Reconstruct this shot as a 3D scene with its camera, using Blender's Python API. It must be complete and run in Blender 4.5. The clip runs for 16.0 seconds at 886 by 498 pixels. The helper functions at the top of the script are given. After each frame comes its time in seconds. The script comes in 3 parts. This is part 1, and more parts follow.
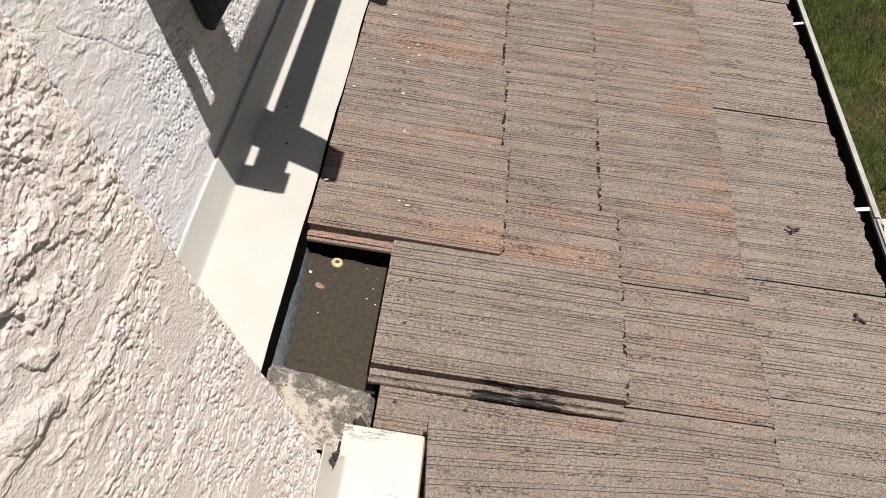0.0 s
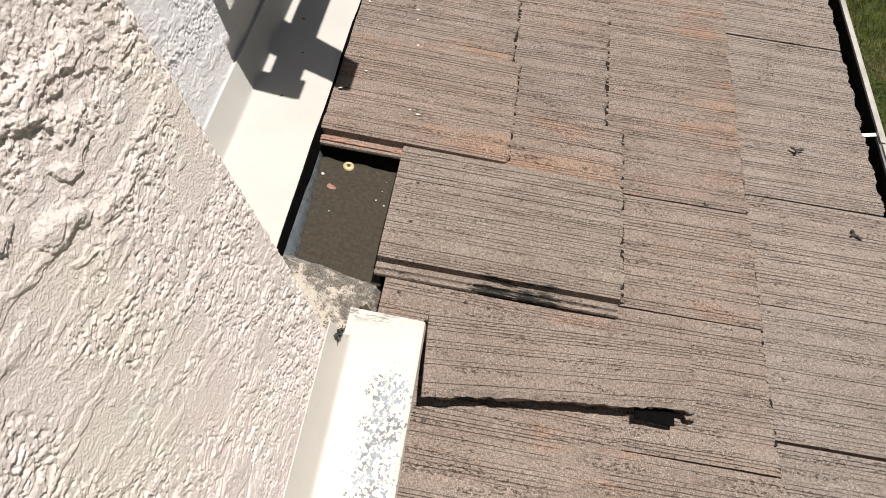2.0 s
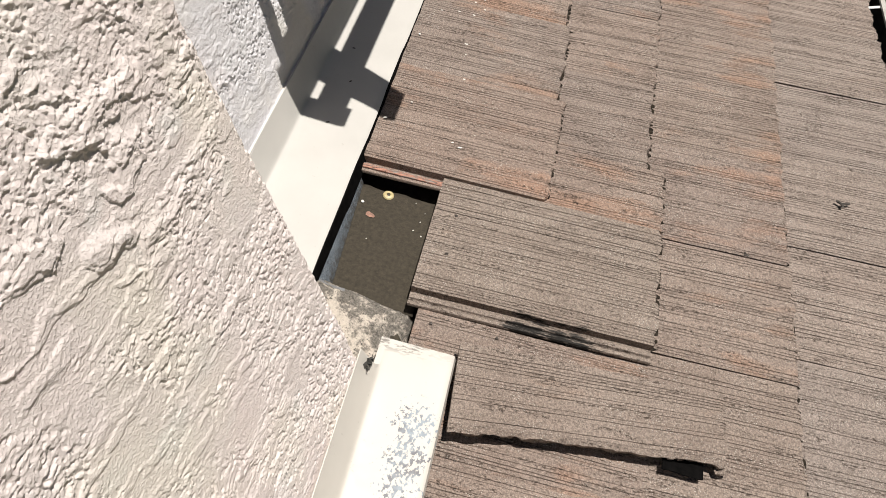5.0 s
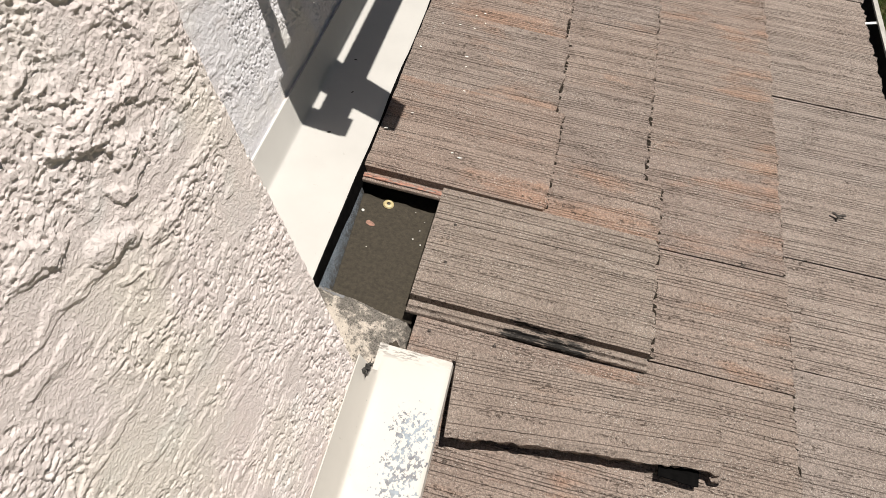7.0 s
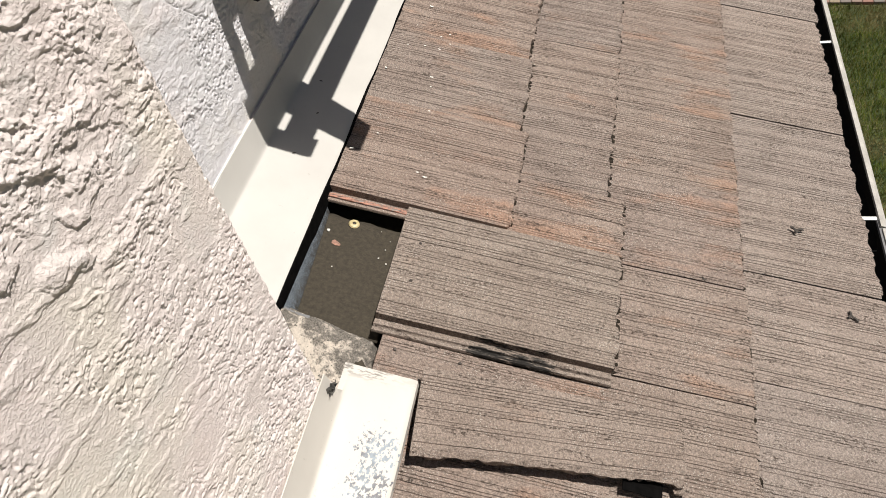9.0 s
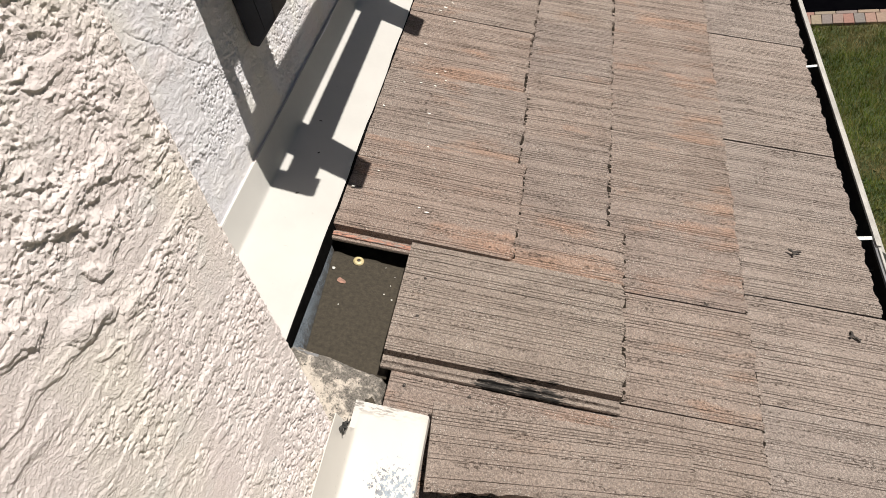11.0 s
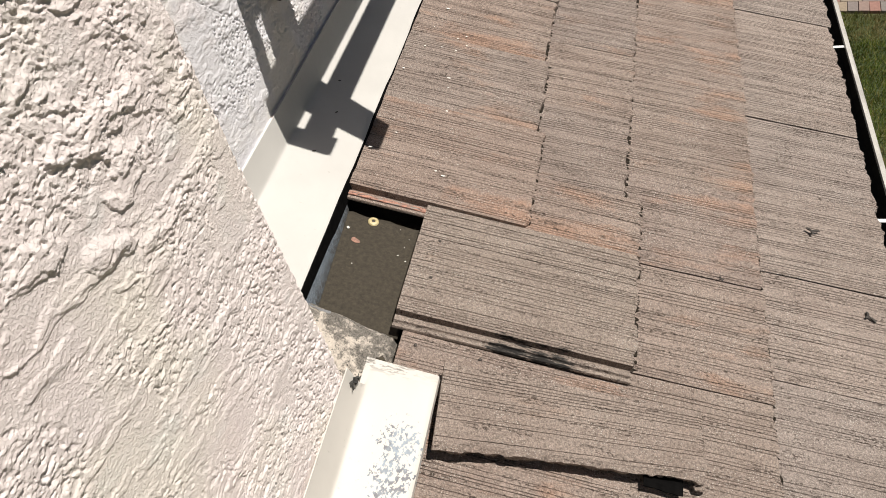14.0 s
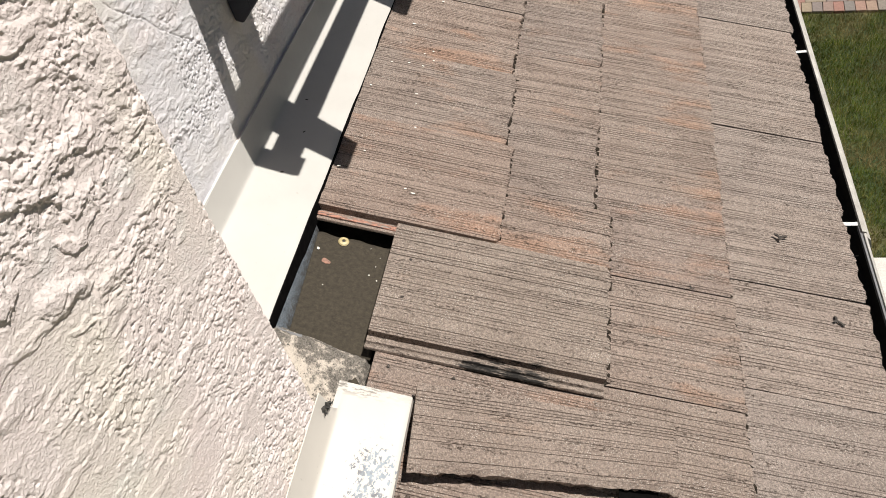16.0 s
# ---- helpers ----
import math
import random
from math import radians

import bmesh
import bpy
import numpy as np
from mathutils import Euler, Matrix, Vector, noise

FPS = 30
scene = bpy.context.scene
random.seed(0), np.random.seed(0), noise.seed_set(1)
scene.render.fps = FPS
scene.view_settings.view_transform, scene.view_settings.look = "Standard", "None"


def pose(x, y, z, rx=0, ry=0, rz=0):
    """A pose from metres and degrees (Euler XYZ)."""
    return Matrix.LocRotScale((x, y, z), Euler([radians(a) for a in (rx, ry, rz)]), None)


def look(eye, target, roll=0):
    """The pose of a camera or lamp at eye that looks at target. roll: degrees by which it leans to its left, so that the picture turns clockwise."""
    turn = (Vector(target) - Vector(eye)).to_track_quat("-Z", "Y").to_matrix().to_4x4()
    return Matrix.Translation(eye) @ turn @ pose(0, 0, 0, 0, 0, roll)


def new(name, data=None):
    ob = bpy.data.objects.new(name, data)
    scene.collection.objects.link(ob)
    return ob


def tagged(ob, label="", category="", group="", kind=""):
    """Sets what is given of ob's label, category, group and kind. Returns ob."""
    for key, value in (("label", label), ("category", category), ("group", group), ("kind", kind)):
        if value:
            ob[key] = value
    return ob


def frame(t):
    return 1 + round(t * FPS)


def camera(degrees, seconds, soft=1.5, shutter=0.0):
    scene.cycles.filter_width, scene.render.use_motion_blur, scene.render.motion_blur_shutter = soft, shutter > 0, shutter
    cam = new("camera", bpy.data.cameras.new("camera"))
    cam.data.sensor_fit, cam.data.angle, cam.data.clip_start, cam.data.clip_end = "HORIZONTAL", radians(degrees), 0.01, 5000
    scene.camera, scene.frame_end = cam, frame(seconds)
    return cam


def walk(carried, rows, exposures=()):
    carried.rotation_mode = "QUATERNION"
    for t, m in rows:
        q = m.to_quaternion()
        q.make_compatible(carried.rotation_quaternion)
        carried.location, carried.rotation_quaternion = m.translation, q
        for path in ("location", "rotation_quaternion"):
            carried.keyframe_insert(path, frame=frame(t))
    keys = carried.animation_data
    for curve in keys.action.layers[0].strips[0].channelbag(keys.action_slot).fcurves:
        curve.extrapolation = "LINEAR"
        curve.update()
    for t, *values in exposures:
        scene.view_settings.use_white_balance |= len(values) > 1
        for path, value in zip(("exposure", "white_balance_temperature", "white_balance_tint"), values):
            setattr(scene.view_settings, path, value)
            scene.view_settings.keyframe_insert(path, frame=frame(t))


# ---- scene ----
EXPO = 0.21
cam = camera(61.18, 16.0, soft=0.5)
ROWS = [
    (0.0, 0.4281, -0.4630, 1.0346, 41.585, 11.600, 6.333),
    (0.5, 0.4557, -0.5093, 1.0803, 47.586, 12.660, 7.746),
    (1.0, 0.4768, -0.5426, 1.0816, 49.956, 14.809, 5.211),
    (1.5, 0.4593, -0.5735, 1.0157, 42.297, 12.749, 8.389),
    (2.0, 0.4692, -0.5785, 1.0037, 38.936, 11.911, 8.653),
    (2.5, 0.4976, -0.5808, 0.9921, 39.372, 11.114, 5.618),
    (3.0, 0.4835, -0.5800, 1.0014, 40.652, 10.737, 6.999),
    (3.5, 0.4716, -0.5703, 0.9981, 41.052, 10.860, 9.622),
    (4.0, 0.4551, -0.5635, 1.0018, 41.352, 11.245, 11.617),
    (6.5, 0.4878, -0.5864, 1.0255, 42.784, 11.598, 13.507),
    (7.0, 0.4773, -0.5884, 1.0164, 43.062, 11.491, 13.407),
    (7.5, 0.4589, -0.5955, 1.0135, 43.353, 11.388, 13.324),
    (8.0, 0.5005, -0.5868, 1.0295, 43.651, 11.296, 12.889),
    (8.5, 0.4904, -0.5880, 1.0200, 44.007, 10.973, 12.158),
    (9.0, 0.5010, -0.5896, 1.0197, 44.090, 10.733, 11.549),
    (11.5, 0.4854, -0.6024, 1.0471, 46.636, 11.809, 9.824),
    (12.0, 0.4958, -0.6226, 1.0461, 47.079, 11.570, 9.783),
    (12.5, 0.5033, -0.6205, 1.0433, 47.064, 11.070, 10.256),
    (13.0, 0.4647, -0.6101, 1.0335, 46.507, 10.733, 11.197),
    (13.5, 0.4568, -0.6156, 1.0288, 45.686, 10.591, 11.832),
    (14.0, 0.4718, -0.6167, 1.0177, 44.773, 10.614, 11.968),
    (14.5, 0.4883, -0.6021, 1.0135, 44.320, 10.666, 11.175),
    (15.0, 0.4879, -0.5951, 1.0206, 44.352, 10.756, 10.102),
    (15.5, 0.4978, -0.5938, 1.0269, 44.603, 10.815, 9.563),
    (16.0, 0.4896, -0.5937, 1.0297, 44.761, 10.771, 9.638),
]
walk(cam, [(t, pose(x, y, z, rx, ry, rz)) for t, x, y, z, rx, ry, rz in ROWS],
     exposures=[(0.0, EXPO - 0.10), (0.8, EXPO), (1.3, EXPO), (2.5, EXPO - 0.05), (4.2, EXPO - 0.08), (6.5, EXPO - 0.09), (8.2, EXPO - 0.08), (9.2, EXPO - 0.03), (11.5, EXPO), (13.0, EXPO + 0.04), (14.0, EXPO - 0.04), (16.0, EXPO + 0.01)])

# ---------------------------------------------------------------- daylight
SUN = Vector((0.50, 0.11, 1.0)).normalized()
world = bpy.data.worlds.new("sky")
scene.world = world
world.use_nodes = True
sky = world.node_tree.nodes.new("ShaderNodeTexSky")
sky.sky_type = "NISHITA"
sky.sun_disc = False
sky.sun_elevation = math.asin(SUN.z)
sky.sun_rotation = math.atan2(SUN.x, SUN.y)
sky.air_density, sky.dust_density = 1.0, 1.0
world.node_tree.links.new(sky.outputs[0], world.node_tree.nodes["Background"].inputs[0])
world.node_tree.nodes["Background"].inputs[1].default_value = 0.019
sun_data = bpy.data.lights.new("sun", "SUN")
sun_data.energy, sun_data.angle, sun_data.color = 5.0, radians(0.4), (1.0, 0.95, 0.875)
sun_lamp = new("sun", sun_data)
sun_lamp.matrix_world = look(SUN * 20, (0, 0, 0))


# ---------------------------------------------------------------- materials
class Nodes:
    """A short way to write one procedural material."""

    def __init__(self, name, rough=0.8, metal=0.0):
        self.m = bpy.data.materials.new(name)
        self.m.use_nodes = True
        self.t = self.m.node_tree
        self.b = self.t.nodes["Principled BSDF"]
        self.b.inputs["Roughness"].default_value = rough
        self.b.inputs["Metallic"].default_value = metal
        self.co = self.t.nodes.new("ShaderNodeTexCoord").outputs["Object"]

    def put(self, a, b):
        self.t.links.new(a, b)

    def map(self, scale=(1, 1, 1), shift=None, src=None):
        n = self.t.nodes.new("ShaderNodeMapping")
        n.inputs["Scale"].default_value = scale
        self.put(src or self.co, n.inputs["Vector"])
        if shift is not None:
            self.put(shift, n.inputs["Location"])
        return n.outputs[0]

    def rnd(self):
        return self.t.nodes.new("ShaderNodeObjectInfo").outputs["Random"]

    def island(self):
        return self.t.nodes.new("ShaderNodeNewGeometry").outputs["Random Per Island"]

    def math(self, op, a, b=0.0):
        n = self.t.nodes.new("ShaderNodeMath")
        n.operation = op
        for v, s in ((a, n.inputs[0]), (b, n.inputs[1])):
            if isinstance(v, (int, float)):
                s.default_value = v
            else:
                self.put(v, s)
        return n.outputs[0]

    def noise(self, scale, vec=None, detail=4.0, rough=0.6, distort=0.0):
        n = self.t.nodes.new("ShaderNodeTexNoise")
        n.inputs["Scale"].default_value = scale
        n.inputs["Detail"].default_value = detail
        n.inputs["Roughness"].default_value = rough
        n.inputs["Distortion"].default_value = distort
        self.put(vec or self.co, n.inputs["Vector"])
        return n.outputs["Fac"]

    def cells(self, scale, vec=None, feature="F1"):
        n = self.t.nodes.new("ShaderNodeTexVoronoi")
        n.feature = feature
        n.inputs["Scale"].default_value = scale
        self.put(vec or self.co, n.inputs["Vector"])
        return n.outputs["Distance"]

    def ramp(self, fac, *stops):
        n = self.t.nodes.new("ShaderNodeValToRGB")
        els = n.color_ramp.elements
        while len(els) < len(stops):
            els.new(0.5)
        for el, (p, c) in zip(els, stops):
            el.position = p
            el.color = (*c, 1) if isinstance(c, tuple) else (c, c, c, 1)
        self.put(fac, n.inputs[0])
        return n.outputs[0]

    def mix(self, fac, a, b, mode="MIX"):
        n = self.t.nodes.new("ShaderNodeMix")
        n.data_type, n.blend_type = "RGBA", mode
        for v, s in ((fac, n.inputs[0]), (a, n.inputs[6]), (b, n.inputs[7])):
            if isinstance(v, (int, float)):
                s.default_value = v
            elif isinstance(v, tuple):
                s.default_value = (*v, 1)
            else:
                self.put(v, s)
        return n.outputs[2]

    def color(self, c):
        if isinstance(c, tuple):
            self.b.inputs["Base Color"].default_value = (*c, 1)
        else:
            self.put(c, self.b.inputs["Base Color"])
        return self

    def rough(self, r):
        self.put(r, self.b.inputs["Roughness"])
        return self

    def bump(self, height, distance=0.001, strength=1.0):
        n = self.t.nodes.new("ShaderNodeBump")
        n.inputs["Distance"].default_value = distance
        n.inputs["Strength"].default_value = strength
        self.put(height, n.inputs["Height"])
        self.put(n.outputs[0], self.b.inputs["Normal"])
        return self


def window(n, x0, x1, y0, y1, soft):
    """1 inside a stretch of the object's own x and y, falling off softly outside it."""
    sep = n.t.nodes.new("ShaderNodeSeparateXYZ")
    n.put(n.co, sep.inputs[0])
    out = 1.0
    for axis, a, b in ((0, x0, x1), (1, y0, y1)):
        pos = n.math("ADD", sep.outputs[axis], 0.3)
        out = n.math("MULTIPLY", n.math("MULTIPLY", n.ramp(pos, (0.3 + a - soft, 0.0), (0.3 + a + soft, 1.0)), n.ramp(pos, (0.3 + b - soft, 1.0), (0.3 + b + soft, 0.0))), out)
    return out


def tile_material(name, base, warm, warm_from, lichen=None, groove=False):
    """Weathered brown concrete: grit, faint streaks along the tile, and terracotta where the slurry coat wore off."""
    n = Nodes(name, 0.85)
    n.b.inputs["Specular IOR Level"].default_value = 0.2
    r = n.rnd()
    off = n.math("MULTIPLY", r, 37.0)
    comb = n.t.nodes.new("ShaderNodeCombineXYZ")
    for i in range(3):
        n.put(off, comb.inputs[i])
    v = n.map((1, 1, 1), comb.outputs[0])
    streak = n.noise(1.0, n.map((5, 90, 40), comb.outputs[0]), 4, 0.65)
    blotch = n.noise(7.0, n.map((0.8, 1.5, 1), comb.outputs[0]), 4, 0.65)
    patch = n.noise(5.0, n.map((0.8, 2.4, 1), comb.outputs[0]), 4, 0.6)
    grit = n.noise(430, v, 3, 0.8)
    grain = n.noise(210, v, 3, 0.75)
    spark = n.cells(270, v)
    dark = tuple(c * 0.86 for c in base)
    lite = tuple(min(1, c * 1.10) for c in base)
    c = n.ramp(streak, (0.32, dark), (0.5, base), (0.70, lite))
    grey = n.ramp(blotch, (0.3, (0.205, 0.172, 0.150)), (0.6, (0.300, 0.262, 0.232)))
    c = n.mix(0.45, c, grey)
    foot = n.math("MULTIPLY", window(n, 0.27, 0.60, -0.02, 0.055, 0.03), n.ramp(n.math("FRACT", n.math("MULTIPLY", r, 7.3)), (0.35, 0.0), (0.55, 0.13)))
    wf = n.math("MULTIPLY", n.ramp(n.math("ADD", patch, foot), (warm_from, 0.0), (warm_from + 0.13, 1.0)), 0.5)
    c = n.mix(wf, c, warm)
    tint = n.ramp(r, (0.0, (0.95, 0.955, 0.965)), (0.5, (1.0, 0.99, 0.975)), (1.0, (1.05, 1.015, 0.99)))
    c = n.mix(1.0, c, tint, "MULTIPLY")
    g = n.ramp(grit, (0.28, 0.42), (0.5, 1.0), (0.72, 1.62))
    c = n.mix(0.9, c, g, "MULTIPLY")
    c = n.mix(0.8, c, n.ramp(grain, (0.34, 0.55), (0.5, 1.0), (0.66, 1.36)), "MULTIPLY")
    crumb = n.math("MULTIPLY", n.ramp(n.noise(1.0, n.map((130, 260, 100), comb.outputs[0]), 3, 0.7), (0.55, 0.0), (0.60, 1.0)),
                   n.ramp(n.noise(1.0, n.map((9, 75, 1), comb.outputs[0]), 3, 0.6), (0.51, 0.0), (0.59, 0.9)))
    c = n.mix(crumb, c, (0.086, 0.063, 0.051))
    lit = n.ramp(n.noise(9, n.map((1, 1.6, 1), comb.outputs[0]), 3, 0.6), (0.42, 0.2), (0.60, 0.95))
    c = n.mix(n.math("MULTIPLY", n.ramp(spark, (0.15, 1.0), (0.24, 0.0)), lit), c, (0.62, 0.59, 0.54))
    h = n.math("ADD", n.math("ADD", grit, n.math("MULTIPLY", grain, 0.8)), n.math("MULTIPLY", streak, 0.5))
    h = n.math("SUBTRACT", h, n.math("MULTIPLY", crumb, 0.9))
    # Groove colour is darkened for lodged dirt and for shade in the depth.
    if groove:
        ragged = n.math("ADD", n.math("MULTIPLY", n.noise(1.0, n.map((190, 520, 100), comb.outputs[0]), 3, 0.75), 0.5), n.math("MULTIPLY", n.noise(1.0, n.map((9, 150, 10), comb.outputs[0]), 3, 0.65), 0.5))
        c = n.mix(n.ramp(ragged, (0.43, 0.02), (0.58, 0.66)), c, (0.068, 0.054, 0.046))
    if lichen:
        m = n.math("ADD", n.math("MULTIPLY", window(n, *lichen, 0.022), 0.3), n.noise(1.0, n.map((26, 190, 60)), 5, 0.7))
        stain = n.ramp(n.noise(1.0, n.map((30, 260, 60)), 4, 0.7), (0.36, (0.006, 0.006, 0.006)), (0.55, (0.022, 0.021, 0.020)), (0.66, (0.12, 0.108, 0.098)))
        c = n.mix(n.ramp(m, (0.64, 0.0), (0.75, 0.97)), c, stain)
    n.color(c)
    n.bump(h, 0.0022, 1.0)
    return n.m


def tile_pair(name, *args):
    """A tile's face, and the same concrete coloured darker in the combed grooves, for lodged dirt and the shade of
    their depth.
    """
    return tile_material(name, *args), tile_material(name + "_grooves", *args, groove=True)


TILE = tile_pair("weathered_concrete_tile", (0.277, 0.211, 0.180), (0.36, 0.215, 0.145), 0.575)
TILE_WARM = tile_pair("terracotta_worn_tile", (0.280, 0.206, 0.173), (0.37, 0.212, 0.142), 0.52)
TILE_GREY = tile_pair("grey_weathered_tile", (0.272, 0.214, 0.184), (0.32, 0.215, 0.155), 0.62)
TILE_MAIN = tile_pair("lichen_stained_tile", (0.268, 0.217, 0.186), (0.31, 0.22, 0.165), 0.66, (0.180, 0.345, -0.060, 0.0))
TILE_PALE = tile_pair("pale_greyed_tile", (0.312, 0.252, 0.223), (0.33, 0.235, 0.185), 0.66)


def stucco_material(name, tint):
    n = Nodes(name, 0.92)
    a = n.noise(6, None, 4, 0.6)
    b = n.noise(170, None, 3, 0.65)
    f = n.noise(620, None, 2, 0.7)
    c = n.ramp(a, (0.3, tuple(x * 0.95 for x in tint)), (0.5, tint), (0.7, (tint[0] * 1.02, tint[1] * 1.0, tint[2] * 1.0)))
    c = n.mix(0.35, c, n.ramp(b, (0.3, 0.84), (0.6, 1.05)), "MULTIPLY")
    c = n.mix(n.ramp(n.noise(8, n.map((1, 1, 1.3)), 4), (0.56, 0.0), (0.70, 0.42)), c, (0.66, 0.685, 0.675))
    c = n.mix(n.ramp(n.noise(5, n.map((1, 1, 1.4)), 3), (0.52, 0.0), (0.68, 0.45)), c, (0.745, 0.64, 0.615))
    c = n.mix(n.ramp(n.noise(4.3, n.map((1.2, 1.2, 0.9)), 3, 0.5), (0.48, 0.0), (0.62, 0.45)), c, (0.775, 0.725, 0.62))
    n.color(c)
    drag = n.noise(1.0, n.map((60, 50, 300)), 3, 0.6)
    crumbs = n.ramp(n.noise(1.0, n.map((360, 340, 400)), 2, 0.6), (0.46, 0.0), (0.66, 1.0))
    h = n.math("ADD", n.math("MULTIPLY", f, 0.14), n.math("MULTIPLY", crumbs, 0.34))
    n.bump(n.math("ADD", h, n.math("ADD", n.math("MULTIPLY", drag, 0.10), n.math("MULTIPLY", b, 0.3))), 0.0015, 0.8)
    return n.m


STUCCO = stucco_material("cream_painted_stucco", (0.765, 0.685, 0.662))
STUCCO_BACK = stucco_material("pale_grey_painted_stucco", (0.71, 0.695, 0.72))


def paint_material(name, base, peel, metal):
    """Cream paint on galvanised sheet; where peel is set it flakes off towards the edge of the sheet."""
    n = Nodes(name, 0.5)
    a = n.noise(9, None, 4, 0.6)
    c = n.ramp(a, (0.3, tuple(x * 0.93 for x in base)), (0.65, base))
    spots = n.noise(75, None, 3, 0.6)
    c = n.mix(n.math("MULTIPLY", n.ramp(spots, (0.70, 0.0), (0.74, 1.0)), 0.35), c, (0.35, 0.33, 0.29))
    if peel:
        zone = n.noise(1.0, n.map((9, 5, 9)), 1, 0.5)
        sep = n.t.nodes.new("ShaderNodeSeparateXYZ")
        n.put(n.co, sep.inputs[0])
        across = n.ramp(sep.outputs[0], (0.030, 0.0), (0.072, 1.0), (0.104, 1.0), (0.120, 0.55))
        along = n.ramp(n.math("MULTIPLY", sep.outputs[1], -1.0), (0.0, 0.0), (0.055, 1.0), (0.3, 1.0), (0.5, 0.4))
        w = n.math("MULTIPLY", across, along)
        flakes = n.noise(1.0, n.map((170, 130, 120)), 4, 0.62)
        th = n.math("ADD", flakes, n.math("MULTIPLY", w, 0.255))
        th = n.math("ADD", th, n.math("MULTIPLY", zone, 0.1))
        m = n.ramp(th, (0.80, 0.0), (0.812, 1.0))
        blue = n.ramp(n.noise(40, None, 3), (0.40, (0.15, 0.15, 0.165)), (0.60, (0.27, 0.315, 0.36)))
        c = n.mix(m, c, blue)
        smear = n.math("MULTIPLY", n.ramp(n.math("ADD", sep.outputs[1], 0.5), (0.545, 0.0), (0.562, 1.0)), n.ramp(sep.outputs[0], (0.018, 0.8), (0.05, 0.9), (0.09, 0.15)))
        c = n.mix(n.math("MULTIPLY", smear, n.ramp(n.noise(1.0, n.map((55, 210, 90)), 3, 0.6), (0.47, 0.0), (0.58, 1.0))), c, (0.13, 0.115, 0.10))
        n.bump(m, 0.0006, -0.8)
    else:
        n.bump(n.noise(30, None, 3), 0.0008, 0.35)
    n.color(c)
    n.rough(n.ramp(spots, (0.3, 0.42), (0.7, 0.6)))
    return n.m


PAN = paint_material("cream_painted_flashing", (0.535, 0.518, 0.492), False, None)
PAN_PEEL = paint_material("peeling_cream_flashing", (0.60, 0.565, 0.52), True, None)


def plain_material(name, dark, lite, scale, rough=0.8, metal=0.0, bump=0.001, grit=300, spec=0.5):
    n = Nodes(name, rough, metal)
    n.b.inputs["Specular IOR Level"].default_value = spec
    a = n.noise(scale, None, 4, 0.65)
    g = n.noise(grit, None, 2, 0.7)
    c = n.ramp(a, (0.3, dark), (0.68, lite))
    c = n.mix(0.5, c, n.ramp(g, (0.3, 0.7), (0.7, 1.25)), "MULTIPLY")
    n.color(c)
    n.bump(n.math("ADD", a, n.math("MULTIPLY", g, 0.5)), bump, 0.8)
    return n.m


FELT = plain_material("old_brown_underlayment", (0.030, 0.0245, 0.0165), (0.060, 0.049, 0.034), 110, 0.9, 0, 0.0030, 330)
LOCK_RED = plain_material("red_clay_crumb", (0.17, 0.11, 0.085), (0.42, 0.225, 0.165), 55, 0.85, 0, 0.001, 500)
GAP_BLACK = plain_material("black_gap_shade", (0.003, 0.003, 0.003), (0.007, 0.0065, 0.0065), 60, 0.9, 0, 0.001, 300, 0.02)
GRIT_SHADE = plain_material("dark_grit_and_shade", (0.012, 0.010, 0.008), (0.045, 0.036, 0.028), 140, 0.95, 0, 0.002, 500, 0.1)
SOOT = plain_material("black_lichen_stain", (0.02, 0.02, 0.02), (0.10, 0.095, 0.085), 70, 0.95, 0, 0.002, 400)
WASHER = plain_material("cream_plastic_washer", (0.45, 0.37, 0.18), (0.58, 0.49, 0.28), 60, 0.5, 0, 0.0004)
STEEL = plain_material("dark_nail_steel_and_holes", (0.05, 0.045, 0.04), (0.12, 0.10, 0.09), 120, 0.55, 0.6, 0.0004)
DARK_WOOD = plain_material("dark_painted_wood", (0.009, 0.0105, 0.016), (0.017, 0.019, 0.027), 14, 0.6, 0, 0.0008)
GUTTER = plain_material("white_gutter_paint", (0.36, 0.34, 0.315), (0.55, 0.53, 0.49), 14, 0.45, 0, 0.0004)
# Grey set darker for the near gutter's shaded front wall; the felt curl shares it.
GUTTER_GREY = plain_material("darkened_grey_gutter_paint", (0.13, 0.13, 0.135), (0.20, 0.20, 0.205), 12, 0.5, 0, 0.0004)
GUTTER_IN = plain_material("dark_gutter_inside", (0.015, 0.014, 0.013), (0.04, 0.036, 0.03), 18, 0.8, 0, 0.002)
WHITE = plain_material("white_enamel", (0.72, 0.72, 0.70), (0.85, 0.85, 0.83), 20, 0.4, 0, 0.0003)
CONCRETE = plain_material("pale_concrete", (0.50, 0.475, 0.44), (0.62, 0.595, 0.56), 3, 0.85, 0, 0.001, 160)
ASPHALT = plain_material("fresh_black_asphalt", (0.0012, 0.0012, 0.0018), (0.0028, 0.0028, 0.0036), 5, 0.95, 0, 0.003, 120, 0.0)
DARK_MAT = plain_material("navy_rubber_mat", (0.012, 0.016, 0.026), (0.028, 0.036, 0.055), 9, 0.6, 0, 0.001)
DEBRIS = plain_material("dry_brown_leaf", (0.022, 0.019, 0.017), (0.07, 0.058, 0.05), 90, 0.8, 0, 0.001)
CHALK = plain_material("white_paint_fleck", (0.62, 0.60, 0.55), (0.82, 0.80, 0.75), 80, 0.7, 0, 0.0003)


